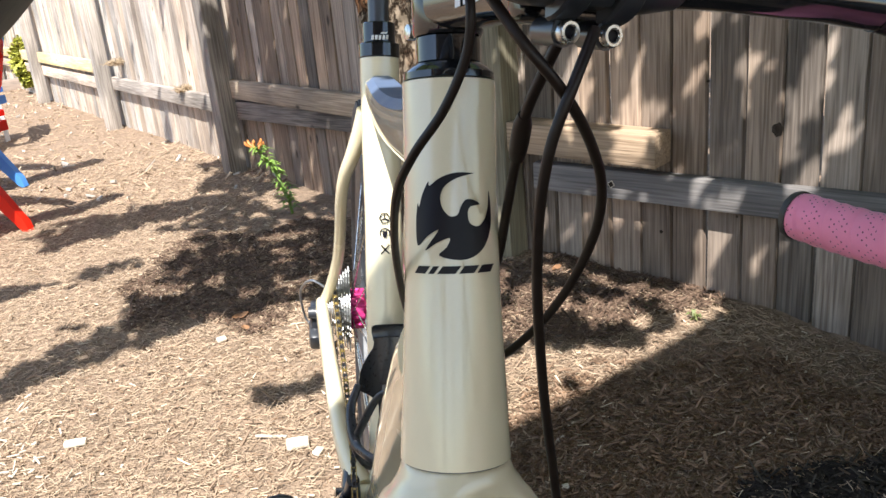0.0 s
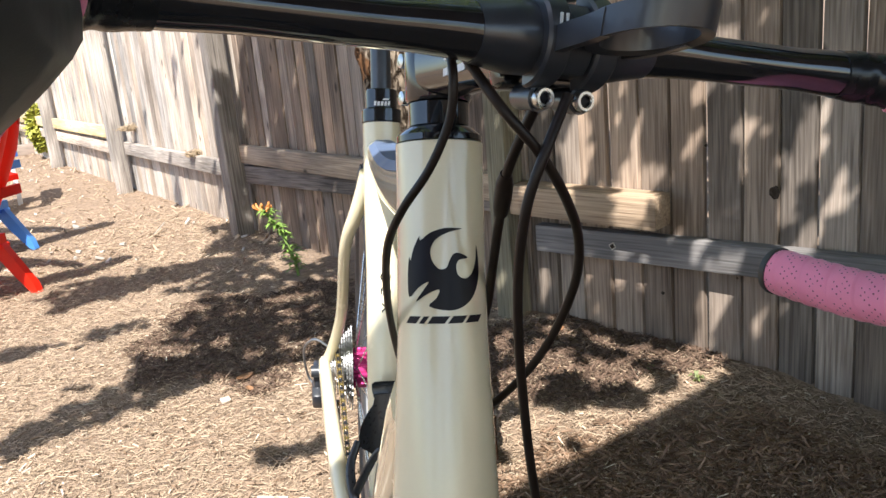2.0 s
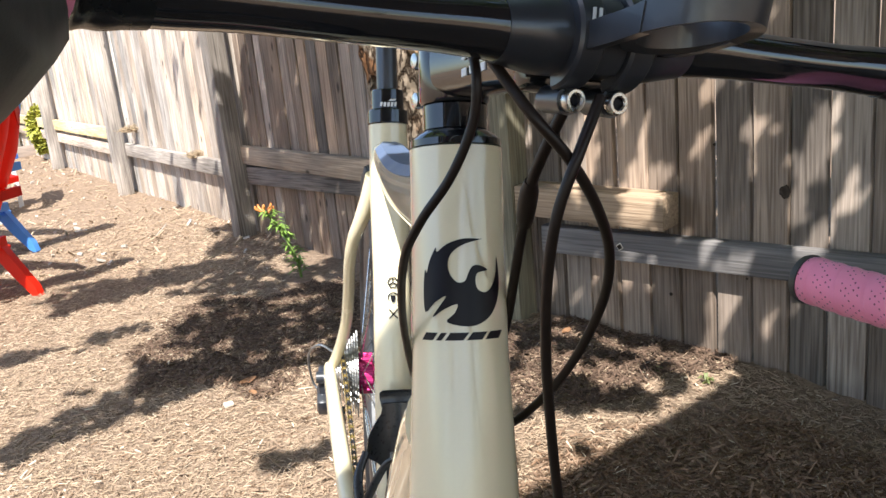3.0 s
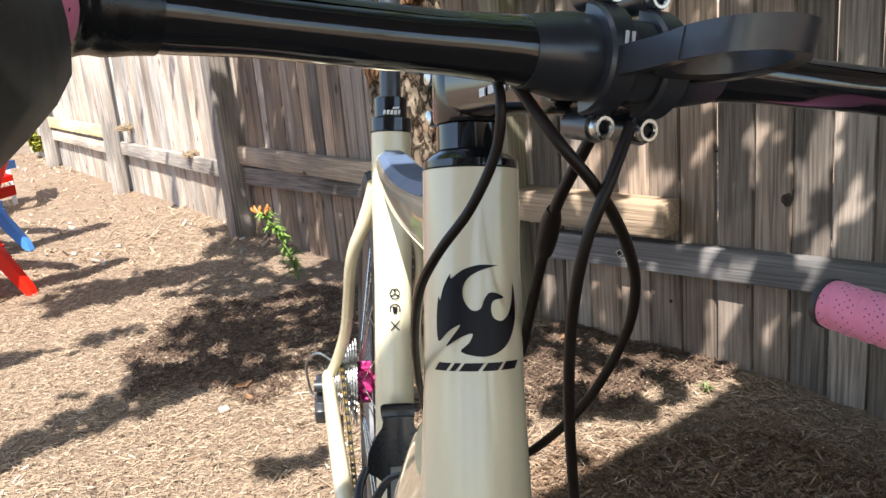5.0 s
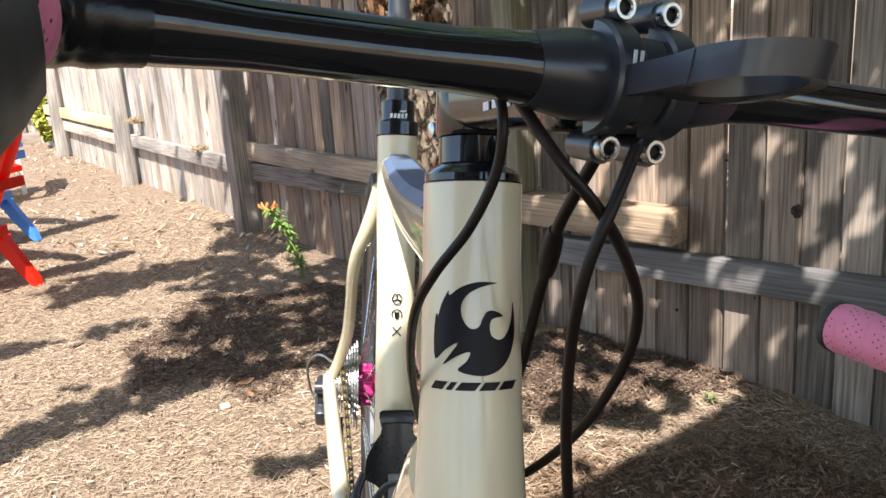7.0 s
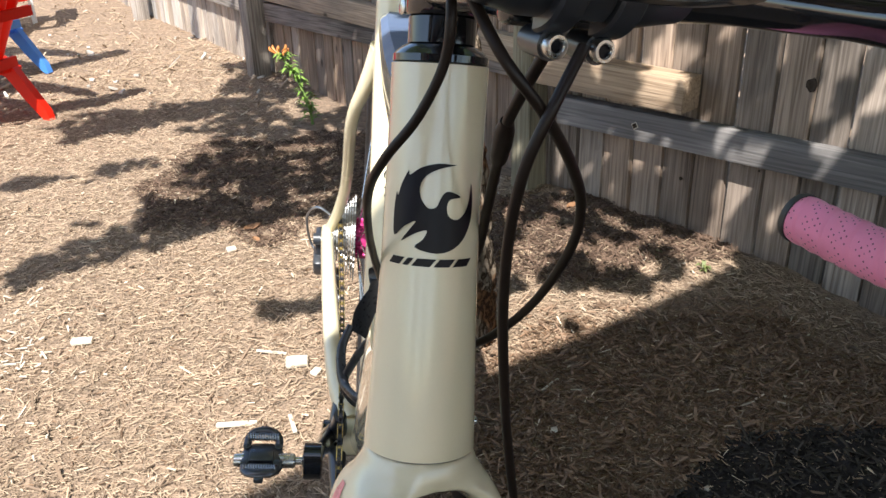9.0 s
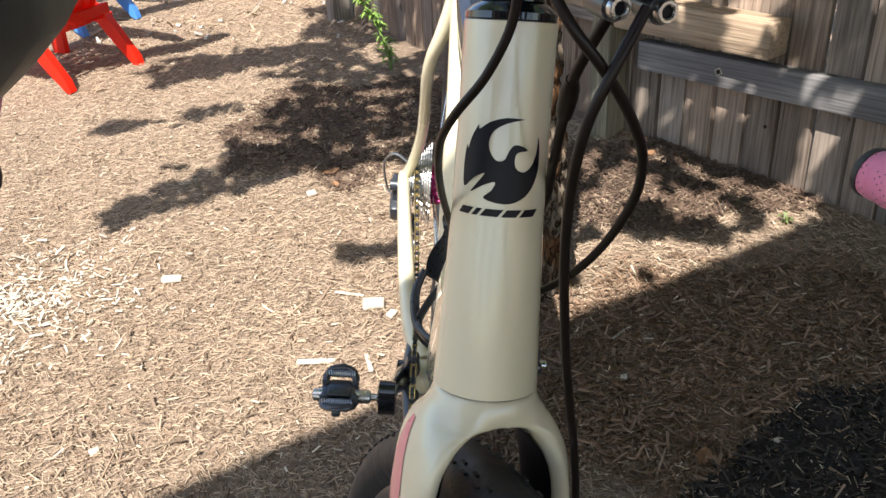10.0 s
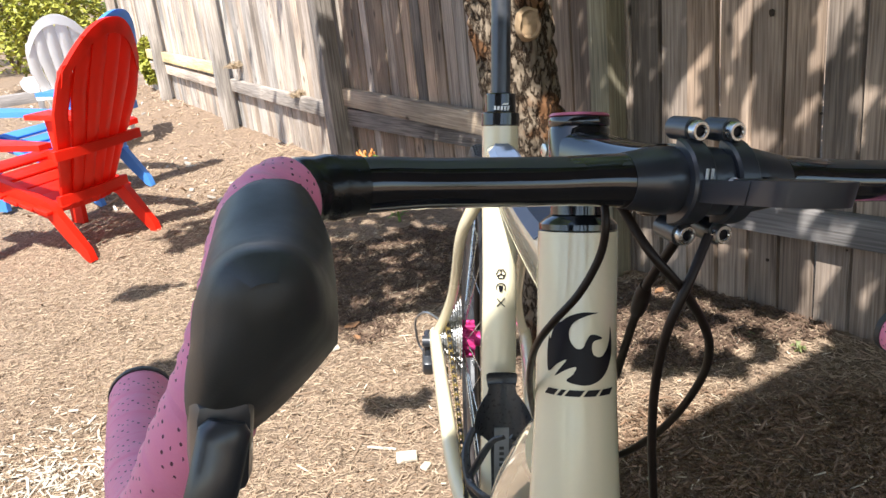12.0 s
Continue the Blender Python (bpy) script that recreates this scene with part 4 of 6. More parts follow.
for s in (-1, 1):
    decal("icon", [(-0.0052, 0.6037 + s * -0.0052 - 0.0010), (-0.0052, 0.6037 + s * -0.0052 + 0.0010), (0.0052, 0.6037 + s * 0.0052 + 0.0010), (0.0052, 0.6037 + s * 0.0052 - 0.0010)],
          INK, seat_tube, on_seat, 1)

# seat clamp, collar and post
def along_seat(name, za, zb, r, material, parent=bike, lip=0.001, label=""):
    bm = bmesh.new()
    d = Vector((0, 0.3017, 1)).normalized()
    a, b = Vector((0, seat_y(za), za)), Vector((0, seat_y(zb), zb))
    ln = (b - a).length
    tube(bm, [a, a + d * lip, a + d * (ln - lip), b], [r - lip, r, r, r - lip], 64)
    return fit(name, bm, material, parent, label=label)


clamp = along_seat("seat_clamp", 0.8165, 0.8325, 0.0250, GLOSS, label="glossy black seat clamp")
collar = along_seat("seat_collar", 0.833, 0.856, 0.0200, GLOSS, label="black seat collar with white print")
along_seat("seat_post", 0.856, 1.16, 0.0127, SATIN)
for i in range(5):
    u0 = -0.0105 + i * 0.0043
    def on_collar(u, v):
        a = u / 0.0202
        return Vector((0.0207 * math.sin(a), seat_y(v) - 0.0216 * math.cos(a), v))
    decal("print_bar", [(u0, 0.841), (u0 + 0.003, 0.841), (u0 + 0.0038, 0.846), (u0 + 0.0008, 0.846)], WHITE_INK, collar, on_collar, 1)
for i in range(2):
    decal("print_bar", [(0.0 - i * 0.005, 0.8475 - i * 0.011), (0.008 - i * 0.005, 0.8475 - i * 0.011), (0.0095 - i * 0.005, 0.8495 - i * 0.011), (0.002 - i * 0.005, 0.8495 - i * 0.011)], WHITE_INK, collar, on_collar, 1)

# headset, spacer, stem
bm = bmesh.new()
turned(bm, [(0.0005, 0.0235), (0.001, 0.0247), (0.0045, 0.0247), (0.0065, 0.0228), (0.0090, 0.0198), (0.0097, 0.018)], 64, "Z")
fit("headset_cover", bm, GLOSS, m=STEERED, label="glossy black headset cover")
bm = bmesh.new()
turned(bm, [(0.0098, 0.0165), (0.0104, 0.0175), (0.0232, 0.0175), (0.0238, 0.0165)], 64, "Z")
fit("spacer", bm, GLOSS, m=STEERED)
bm = bmesh.new()
turned(bm, [(0.024, 0.0180), (0.026, 0.0192), (0.063, 0.0192), (0.065, 0.0182)], 64, "Z")
secs = []
for q in np.linspace(0, 1, 12):
    y, z = -0.008 - 0.089 * q, 0.0445 - 0.0125 * q
    w, h = 0.0185 - 0.002 * math.sin(math.pi * q) + 0.002 * q, 0.019 - 0.0025 * math.sin(math.pi * q)
    secs.append([(a, y, z + b) for a, b in rounded_box(w, h)])
loft(bm, secs)
block(bm, (0.046, 0.012, 0.036), (0, -0.101, 0.0315), bevel=0.004)
stem = fit("stem", bm, GLOSS, m=STEERED, label="glossy black alloy stem with white print")
for (y0, z0, w, h) in ((-0.045, 0.038, 0.0025, 0.006), (-0.050, 0.038, 0.0025, 0.006), (-0.060, 0.037, 0.006, 0.006), (-0.045, 0.028, 0.004, 0.003), (-0.053, 0.028, 0.004, 0.003), (-0.062, 0.027, 0.006, 0.003), (-0.074, 0.028, 0.008, 0.003)):
    bm = bmesh.new()
    block(bm, (0.0006, w * 1.25, h * 1.3), (-0.0180, y0, z0 + 0.004))
    fit("print_bar", bm, WHITE_INK, stem, STEERED)
bm = bmesh.new()
turned(bm, [(0.0652, 0.0186), (0.0660, 0.0192), (0.0700, 0.0192), (0.0708, 0.0186)], 64, "Z")
cap = fit("top_cap", bm, GLOSS, m=STEERED)
bm = bmesh.new()
turned(bm, [(0.0710, 0.0170), (0.0716, 0.0190), (0.0732, 0.0180), (0.0736, 0.012)], 64, "Z")
fit("cap_rim", bm, PINK_CAP, cap, STEERED, label="pink anodised cap")
for sx in (-0.011, 0.011):
    bm = bmesh.new()
    turned(bm, [(-0.0165, 0.003), (-0.0160, 0.0042), (-0.008, 0.0042), (-0.0075, 0.003)], 18, "X", (0, 0.0170, 0.040 + sx))
    fit("clamp_bolt", bm, STEEL, stem, STEERED)

# faceplate with four bolts, in the bar clamp's own upright frame tilted with the stem
PLATE = STEERED @ Matrix.Translation((0, -0.121, 0.0315)) @ Matrix.Rotation(radians(9.6), 4, "X")
bm = bmesh.new()
arms = []
for x0, half, r1, reach in ((-0.0128, 0.0062, 0.0218, 84), (0.0128, 0.0062, 0.0218, 84), (0.0, 0.0072, 0.0188, 52)):
    secs = []
    for a in np.linspace(-reach, reach, 19):
        c, s = math.cos(radians(a)), math.sin(radians(a))
        r0 = 0.0162
        secs.append([(x0 - half, -r0 * c, r0 * s), (x0 - half, -(r1 - 0.0012) * c, (r1 - 0.0012) * s), (x0 - half + 0.0014, -r1 * c, r1 * s),
                     (x0 + half - 0.0014, -r1 * c, r1 * s), (x0 + half, -(r1 - 0.0012) * c, (r1 - 0.0012) * s), (x0 + half, -r0 * c, r0 * s)])
    loft(bm, secs)
    if x0:
        arms.append(bm)
        bm = bmesh.new()
faceplate = fit("faceplate", bm, SATIN, m=PLATE, label="black four-bolt stem faceplate")
for bm in arms:
    fit("faceplate_arm", bm, SATIN, faceplate, PLATE)
for sx in (-1, 1):
    for sz in (-1, 1):
        bm = bmesh.new()
        tube(bm, [(sx * 0.0109, 0.012, sz * 0.0250), (sx * 0.0109, -0.0045, sz * 0.0256)], [0.0058, 0.0062], 20)
        fit("bolt_lug", bm, SATIN, faceplate, PLATE)
for sx in (-1, 1):
    for sz in (-1, 1):
        bm = bmesh.new()
        prof = [(-0.0045, 0.0026), (-0.0088, 0.0026), (-0.0095, 0.0032), (-0.0095, 0.0044), (-0.0088, 0.0049), (-0.0045, 0.0049)]
        turned(bm, prof, 24, "Y", (sx * 0.0109, 0, sz * 0.0256), close=True)
        fit("faceplate_bolt", bm, STEEL, faceplate, PLATE, label="bright hex socket bolt")
        # Black hex disc paints the shade down inside the bolt head.
        bm = bmesh.new()
        turned(bm, [(-0.0060, 0.0029), (-0.0074, 0.0029)], 6, "Y", (sx * 0.0109, 0, sz * 0.0256))
        fit("socket_shade", bm, INK, faceplate, PLATE)
for i, (x0, z0, w, h) in enumerate(((-0.0095, 0.0035, 0.0012, 0.008), (-0.0065, 0.0035, 0.0012, 0.008), (-0.008, -0.002, 0.0065, 0.0013))):
    bm = bmesh.new()
    y = -math.sqrt(0.0218 ** 2 - z0 ** 2) - 0.0002
    block(bm, (w, 0.0008, h), (x0 - 0.0045, y, z0 + 0.002))
    fit("print_bar", bm, WHITE_INK, faceplate, PLATE)
bm = bmesh.new()
tube(bm, [(0.0035, -0.0196, 0.001), (0.0035, -0.0217, 0.001)], [0.0042, 0.0036], 16)
fit("white_plug", bm, WHITE_INK, faceplate, PLATE)

# out-front computer mount
bm = bmesh.new()
ring_in = [(0.009 + 0.0180 * math.cos(a), -0.050 + 0.0215 * math.sin(a)) for a in np.linspace(0, math.tau, 48, endpoint=False)]
ring_out = [(0.009 + 0.0235 * math.cos(a), -0.050 + 0.0270 * math.sin(a)) for a in np.linspace(0, math.tau, 48, endpoint=False)]
walls = [(ring_in, 0.0055), (ring_in, 0.0150), (ring_out, 0.0160), (ring_out, 0.0045)]
secs = [[(x, y, z + 0.001 + 0.30 * (-0.050 - y)) for (x, y), z in ((r[k], z) for r, z in walls)] for k in list(range(48)) + [0]]
loft(bm, secs)
for track in (((0.0245, -0.006, 0.000), (0.0270, -0.022, 0.003), (0.0290, -0.036, 0.0065), (0.0305, -0.050, 0.011)),
              ((-0.0130, -0.014, 0.000), (-0.0135, -0.024, 0.003), (-0.0130, -0.036, 0.0065), (-0.0125, -0.050, 0.011))):
    secs = []
    for q in smooth_path(track, 5):
        secs.append([(q.x - 0.0025, q.y, q.z - 0.0055), (q.x + 0.0025, q.y, q.z - 0.0055), (q.x + 0.0025, q.y, q.z + 0.0055), (q.x - 0.0025, q.y, q.z + 0.0055)])
    loft(bm, secs)
mount = fit("computer_mount", bm, SATIN, m=BARS, label="empty black out-front computer mount")

# handlebar
HALF = [(0.0, 0, 0), (0.03, 0, 0), (0.06, 0, 0.0005), (0.10, -0.001, 0.0), (0.160, -0.003, 0.0), (0.197, -0.010, 0.0), (0.216, -0.026, -0.001), (0.225, -0.048, -0.006),
        (0.231, -0.070, -0.018), (0.239, -0.082, -0.040), (0.249, -0.084, -0.066), (0.257, -0.074, -0.097), (0.262, -0.045, -0.122), (0.264, -0.006, -0.133), (0.264, 0.032, -0.138), (0.263, 0.069, -0.141)]
bm = bmesh.new()
tops = smooth_path([(-x, y, z) for x, y, z in HALF[5:0:-1]] + HALF[:6], 8)
def top_size(x):
    return float(np.interp(abs(x), (0, 0.028, 0.046, 0.075, 0.155, 0.197), (0.0162, 0.0162, 0.0136, 0.0127, 0.0120, 0.0120)))
def top_flat(x):
    return float(np.interp(abs(x), (0, 0.028, 0.046, 0.085, 0.145, 0.17), (1.0, 1.0, 0.95, 0.88, 0.90, 1.0)))
tube(bm, tops, [top_size(q.x) for q in tops], 28, flat=[top_flat(q.x) - 1e-4 for q in tops])
bar = fit("handlebar", bm, CARBON, m=BARS, label="black carbon drop handlebar")
bm = bmesh.new()
middle = [(x, 0, 0.0003) for x in np.linspace(-0.046, 0.046, 31)]
tube(bm, middle, [top_size(q[0]) + 0.0004 for q in middle], 40, flat=[top_flat(q[0]) - 1e-4 for q in middle])
fit("clamp_zone", bm, SATIN, bar, BARS, label="matte black swollen clamp zone")
for sx in (-1, 1):
    bm = bmesh.new()
    secs = []
    for x in np.linspace(0.047, 0.180, 28):
        r, fl = top_size(x) + 0.0003, top_flat(x)
        yc = float(np.interp(x, (0.06, 0.10, 0.160, 0.197), (0.0, -0.001, -0.003, -0.010)))
        secs.append([(sx * x, yc - r * math.cos(a), r * fl * math.sin(a)) for a in np.linspace(0.95, 2.75, 13)])
    loft(bm, secs, closed=False)
    fit("matte_top", bm, SATIN, bar, BARS, label="satin black upper face of the bar")
for sx in (-1, 1):
    for x0, w in ((0.052, 0.005), (0.060, 0.005), (0.069, 0.012)):
        bm = bmesh.new()
        secs = []
        for xx in (x0, x0 + w):
            r, fl = top_size(xx) + 0.0003, top_flat(xx)
            secs.append([(sx * xx, 0.001 - r * math.cos(a), 0.001 + r * fl * math.sin(a)) for a in np.linspace(-0.12, 0.16, 5)])
        loft(bm, secs, closed=False)
        fit("print_bar", bm, DIM_INK, bar, BARS)
for sx, side in ((-1, "r"), (1, "l")):
    mirror = Matrix.Diagonal((sx, 1, 1, 1))
    bm = bmesh.new()
    wrap = smooth_path(HALF[4:7], 10)[4:16]
    tube(bm, wrap, [0.0126, 0.0131, 0.0142, 0.0134, 0.0145, 0.0138, 0.0148], 28)
    fit("black_tape", bm, TAPE_BLACK, bar, BARS @ mirror, label="shiny black finishing tape")
    bm = bmesh.new()
    line = smooth_path(HALF[4:], 10)[15:]
    rr = [0.0162 + 0.0004 * math.sin(i * 1.9) for i in range(len(line))]
    tube(bm, line, rr, 28)
    tape = fit("bar_tape", bm, PINK, bar, BARS @ mirror, label="perforated pink bar tape")
    bm = bmesh.new()
    d = (line[-1] - line[-2]).normalized()
    tube(bm, [line[-1], line[-1] + d * 0.002, line[-1] + d * 0.005, line[-1] + d * 0.0065], [0.0168, 0.0170, 0.0160, 0.011], 24)
    fit("bar_plug", bm, RUBBER, bar, BARS @ mirror, label="black bar end plug")
    # brake hood and lever
    bm = bmesh.new()
    spine = [((0.218, -0.040, -0.003), 0.0160, 0.0180), ((0.2205, -0.050, -0.006), 0.0190, 0.0225), ((0.2225, -0.068, -0.012), 0.0215, 0.0275), ((0.227, -0.092, -0.015), 0.0220, 0.0305),
             ((0.231, -0.114, -0.012), 0.0210, 0.0315), ((0.236, -0.134, 0.002), 0.0175, 0.0280), ((0.2375, -0.148, 0.014), 0.0135, 0.0190), ((0.238, -0.156, 0.022), 0.0060, 0.0070)]
    secs = []
    for (cx, cy, cz), w, h in spine:
        secs.append([(cx + a * (1 - 0.38 * max(0.0, -b / h)) + 0.42 * max(0.0, -b), cy, cz + b) for a, b in rounded_box(w, h, 9, 2.5)])
    loft(bm, secs)
    hood = fit("brake_hood", bm, RUBBER, bike, BARS @ mirror, label="black rubber brake hood", sharp=60)
    bm = bmesh.new()
    block(bm, (0.016, 0.022, 0.030), (0.246, -0.134, -0.024), bevel=0.005)
    fit("lever_bracket", bm, SATIN, hood, BARS @ mirror)
    bm = bmesh.new()
    blade = smooth_path([(0.246, -0.146, -0.016), (0.251, -0.152, -0.036), (0.260, -0.146, -0.068), (0.269, -0.134, -0.102), (0.277, -0.120, -0.132)], 7)
    tube(bm, blade, [0.0068, 0.0068, 0.0062, 0.0056, 0.0045], 14, flat=0.65, up=(0, 1, 0.2), round_end=True)
    fit("brake_lever", bm, SATIN, hood, BARS @ mirror)

# fork and front wheel
FORK = STEERED @ Matrix.Translation((0, 0, -0.205))
def fork_outer(z):
    return float(np.interp(-z, (0, 0.008, 0.018, 0.03, 0.045, 0.07, 0.12, 0.25, 0.40), (0.0300, 0.0322, 0.0385, 0.0450, 0.0495, 0.0530, 0.0565, 0.0590, 0.0590)))


def fork_inner(z):
    return float(np.interp(-z, (0.0185, 0.0195, 0.021, 0.0235, 0.027, 0.032, 0.038, 0.046, 0.06, 0.12, 0.25, 0.40), (-0.002, 0.006, 0.0105, 0.0155, 0.0200, 0.0246, 0.0284, 0.0318, 0.0345, 0.0370, 0.0400, 0.0460)))


def fork_fore(z):
    return float(np.interp(-z, (0, 0.09, 0.2, 0.40), (0.0, -0.006, -0.020, -0.050)))


bm = bmesh.new()
secs = []
for z in (0.0, -0.003, -0.006, -0.009, -0.012):
    w, d = fork_outer(z), float(np.interp(-z, (0, 0.008, 0.022), (0.0300, 0.0318, 0.0325)))
    secs.append([(w * math.copysign(abs(math.cos(a)) ** 0.95, math.cos(a)), fork_fore(z) + d * math.sin(a), z) for a in np.linspace(0, math.tau, 40, endpoint=False)])
loft(bm, secs)
for sx in (-1, 1):
    secs = []
    for z in (-0.003, -0.008, -0.013, -0.0175, -0.0186, -0.0195, -0.021, -0.0235, -0.027, -0.032, -0.038, -0.046, -0.056, -0.07, -0.10, -0.15, -0.22, -0.30, -0.37, -0.405):
        lo, hi = (fork_inner(z) if z < -0.0184 else -0.022), fork_outer(z) * (0.9 if z > -0.01 else 1.0)
        w, d = (hi - lo) / 2, float(np.interp(-z, (0, 0.03, 0.06, 0.12, 0.25, 0.40), (0.0290, 0.0315, 0.0285, 0.0235, 0.0180, 0.0110)))
        secs.append([(sx * ((lo + hi) / 2 + a), fork_fore(z) + b, z) for a, b in rounded_box(w, d, 7, 2.3)])
    loft(bm, secs)
fork = fit("fork", bm, CREAM, m=FORK, label="cream carbon fork with a coral flash", sharp=180)
weld = fork.modifiers.new("weld", "REMESH")
weld.mode, weld.voxel_size, weld.use_smooth_shade = "VOXEL", 0.0017, True
ease = fork.modifiers.new("ease", "SMOOTH")
ease.factor, ease.iterations = 0.5, 24
bm = bmesh.new()
tube(bm, [(0, 0, -0.0008), (0, 0, 0.0006)], [0.0300, 0.0300], 40)
fit("crown_seal", bm, DARK_STEEL, fork, FORK)
bm = bmesh.new()
secs = []
for z in np.linspace(-0.022, -0.13, 20):
    q = (z + 0.022) / -0.108
    k = 0.0110 * math.sin(math.pi * (0.04 + 0.92 * q)) ** 0.7
    lo, hi = fork_inner(z), fork_outer(z)
    w, d = (hi - lo) / 2, float(np.interp(-z, (0, 0.03, 0.06, 0.12, 0.25, 0.40), (0.0290, 0.0315, 0.0285, 0.0235, 0.0180, 0.0110)))
    row = []
    for t in np.linspace(-1, 1, 7):
        b = 0.30 * d + k * t
        row.append((-((lo + hi) / 2 + w * (1 - abs(b / d) ** 2.3) ** (1 / 2.3) + 0.0004), fork_fore(z) + b, z))
    secs.append(row)
loft(bm, secs + [[(x + 0.002, y, z) for x, y, z in r] for r in secs[::-1]], closed=False)
fit("coral_flash", bm, CORAL, fork, FORK)
for sx in (-1, 1):
    bm = bmesh.new()
    secs = []
    for z in np.linspace(-0.030, -0.37, 40):
        lo, hi = fork_inner(z), fork_outer(z)
        w, d = (hi - lo) / 2, float(np.interp(-z, (0, 0.03, 0.06, 0.12, 0.25, 0.40), (0.0290, 0.0315, 0.0285, 0.0235, 0.0180, 0.0110)))
        k = float(np.interp(-z, (0.030, 0.040, 0.060), (0.50, 0.72, 0.80)))
        secs.append([(sx * ((lo + hi) / 2 - w * (1 - abs(b) ** 2.3) ** (1 / 2.3) - 0.0012), fork_fore(z) + b * d, z) for b in np.linspace(-k, k, 13)])
    loft(bm, secs + [[(x + sx * 0.002, y, z) for x, y, z in r] for r in secs[::-1]], closed=False)
    fit("inner_face", bm, INK, fork, FORK, label="black inner face of the fork leg")


def wheel(centre, m, name, label, offset_hub=0.0, hub_material=SATIN):
    """A spoked wheel in the plane x = 0."""
    R = 0.355
    bm = bmesh.new()
    prof = [(0.012, 0.315), (0.019, 0.326), (0.0205, 0.338), (0.0165, 0.349), (0.008, 0.3545), (0, 0.355)]
    prof = prof + [(-a, b) for a, b in prof[-2::-1]]
    turned(bm, prof, 96, "X", centre, close=True)
    tyre = part("tyre", bm, TYRE, bike, "black gravel tyre") if m is None else fit("tyre", bm, TYRE, bike, m, "black gravel tyre")
    bm = bmesh.new()
    rnd = random.Random(4)
    for row, xs in ((1, (-0.0115, 0.0115)), (2, (-0.0155, 0.0155))):
        for k in range(120):
            a = math.tau * (k + 0.5 * (row % 2)) / 120
            for x in xs:
                rr = R - (x / 0.02) ** 2 * 0.008 + 0.0003
                d = Vector((0, math.cos(a), math.sin(a)))
                block(bm, (0.0022, 0.006, 0.0012), Vector(centre) + Vector((x, 0, 0)) + d * rr,
                      Matrix.Rotation(a - math.pi / 2, 3, "X"))
    fit("tread", bm, TYRE, tyre, m)
    bm = bmesh.new()
    turned(bm, [(0.0125, 0.318), (0.0135, 0.309), (0.010, 0.292), (0.004, 0.283), (-0.004, 0.283), (-0.010, 0.292), (-0.0135, 0.309), (-0.0125, 0.318)], 72, "X", centre, close=True)
    rim = fit("rim", bm, SATIN, bike, m, "black rim")
    bm = bmesh.new()
    turned(bm, [(-0.036, 0.008), (-0.034, 0.026), (-0.030, 0.027), (-0.026, 0.014), (0.022, 0.013), (0.026, 0.024), (0.030, 0.024), (0.036, 0.008), (0.05, 0.008)], 24, "X", centre)
    hub = fit("hub", bm, hub_material, bike, m)
    for k in range(28):
        a = math.tau * k / 28
        sx = -1 if k % 2 else 1
        b = a + (0.55 if (k // 2) % 2 else -0.55)
        p = Vector(centre) + Vector((sx * 0.031, 0.023 * math.cos(b), 0.023 * math.sin(b)))
        q = Vector(centre) + Vector((0, 0.286 * math.cos(a), 0.286 * math.sin(a)))
        bm = bmesh.new()
        tube(bm, [p, q], 0.0011, 5, caps=False)
        fit("spoke", bm, STEEL, rim, m)


wheel((0, -0.050, -0.400), FORK, "front_wheel", "")
wheel((0, 0.848, 0.345), None, "rear_wheel", "", hub_material=MAGENTA)

# drivetrain
AXLE = Vector((0, 0.848, 0.345))
bm = bmesh.new()
turned(bm, [(-0.036, 0.012), (-0.034, 0.030), (-0.020, 0.031), (-0.012, 0.028), (-0.008, 0.016)], 28, "X", AXLE)
hub_shell = fit("hub_shell", bm, MAGENTA, label="magenta anodised hub shell")
for k in range(10):
    a = math.tau * k / 10
    bm = bmesh.new()
    block(bm, (0.024, 0.008, 0.008), AXLE + Vector((-0.022, 0.031 * math.cos(a), 0.031 * math.sin(a))), Matrix.Rotation(a, 3, "X"), bevel=0.002)
    fit("hub_rib", bm, MAGENTA, hub_shell)
for i in range(11):
    r = 0.0235 + 0.0047 * (10 - i)
    teeth = int(r * 2 * math.pi / 0.0127)
    bm = bmesh.new()
    out = []
    for k in range(teeth * 4):
        a = math.tau * k / (teeth * 4)
        out.append((r + (0.0028 if k % 4 in (1, 2) else -0.0016), a))
    x = -0.0365 - i * 0.0041
    rings = []
    for xx, f in ((x - 0.0009, 1), (x + 0.0009, 1)):
        rings.append([bm.verts.new(AXLE + Vector((xx, q * math.cos(a), q * math.sin(a)))) for q, a in out])
        rings.append([bm.verts.new(AXLE + Vector((xx, (r - 0.009) * math.cos(a), (r - 0.009) * math.sin(a)))) for q, a in out])
    m4 = len(out)
    for a, b in ((0, 1), (2, 3), (0, 2), (1, 3)):
        for k in range(m4):
            bm.faces.new((rings[a][k], rings[a][(k + 1) % m4], rings[b][(k + 1) % m4], rings[b][k]))
    turned(bm, [(x - 0.0016, r - 0.012), (x - 0.0016, r - 0.0085), (x + 0.0016, r - 0.0085), (x + 0.0016, r - 0.012)], 30, "X", AXLE, close=True)
    fit("sprocket", bm, SPROCKET)
BB = Vector((0, 0.4134, 0.286))
bm = bmesh.new()
out = []
for k in range(42 * 4):
    a = math.tau * k / 168
    out.append((0.085 + (0.0028 if k % 4 in (1, 2) else -0.0016), a))
rings = []
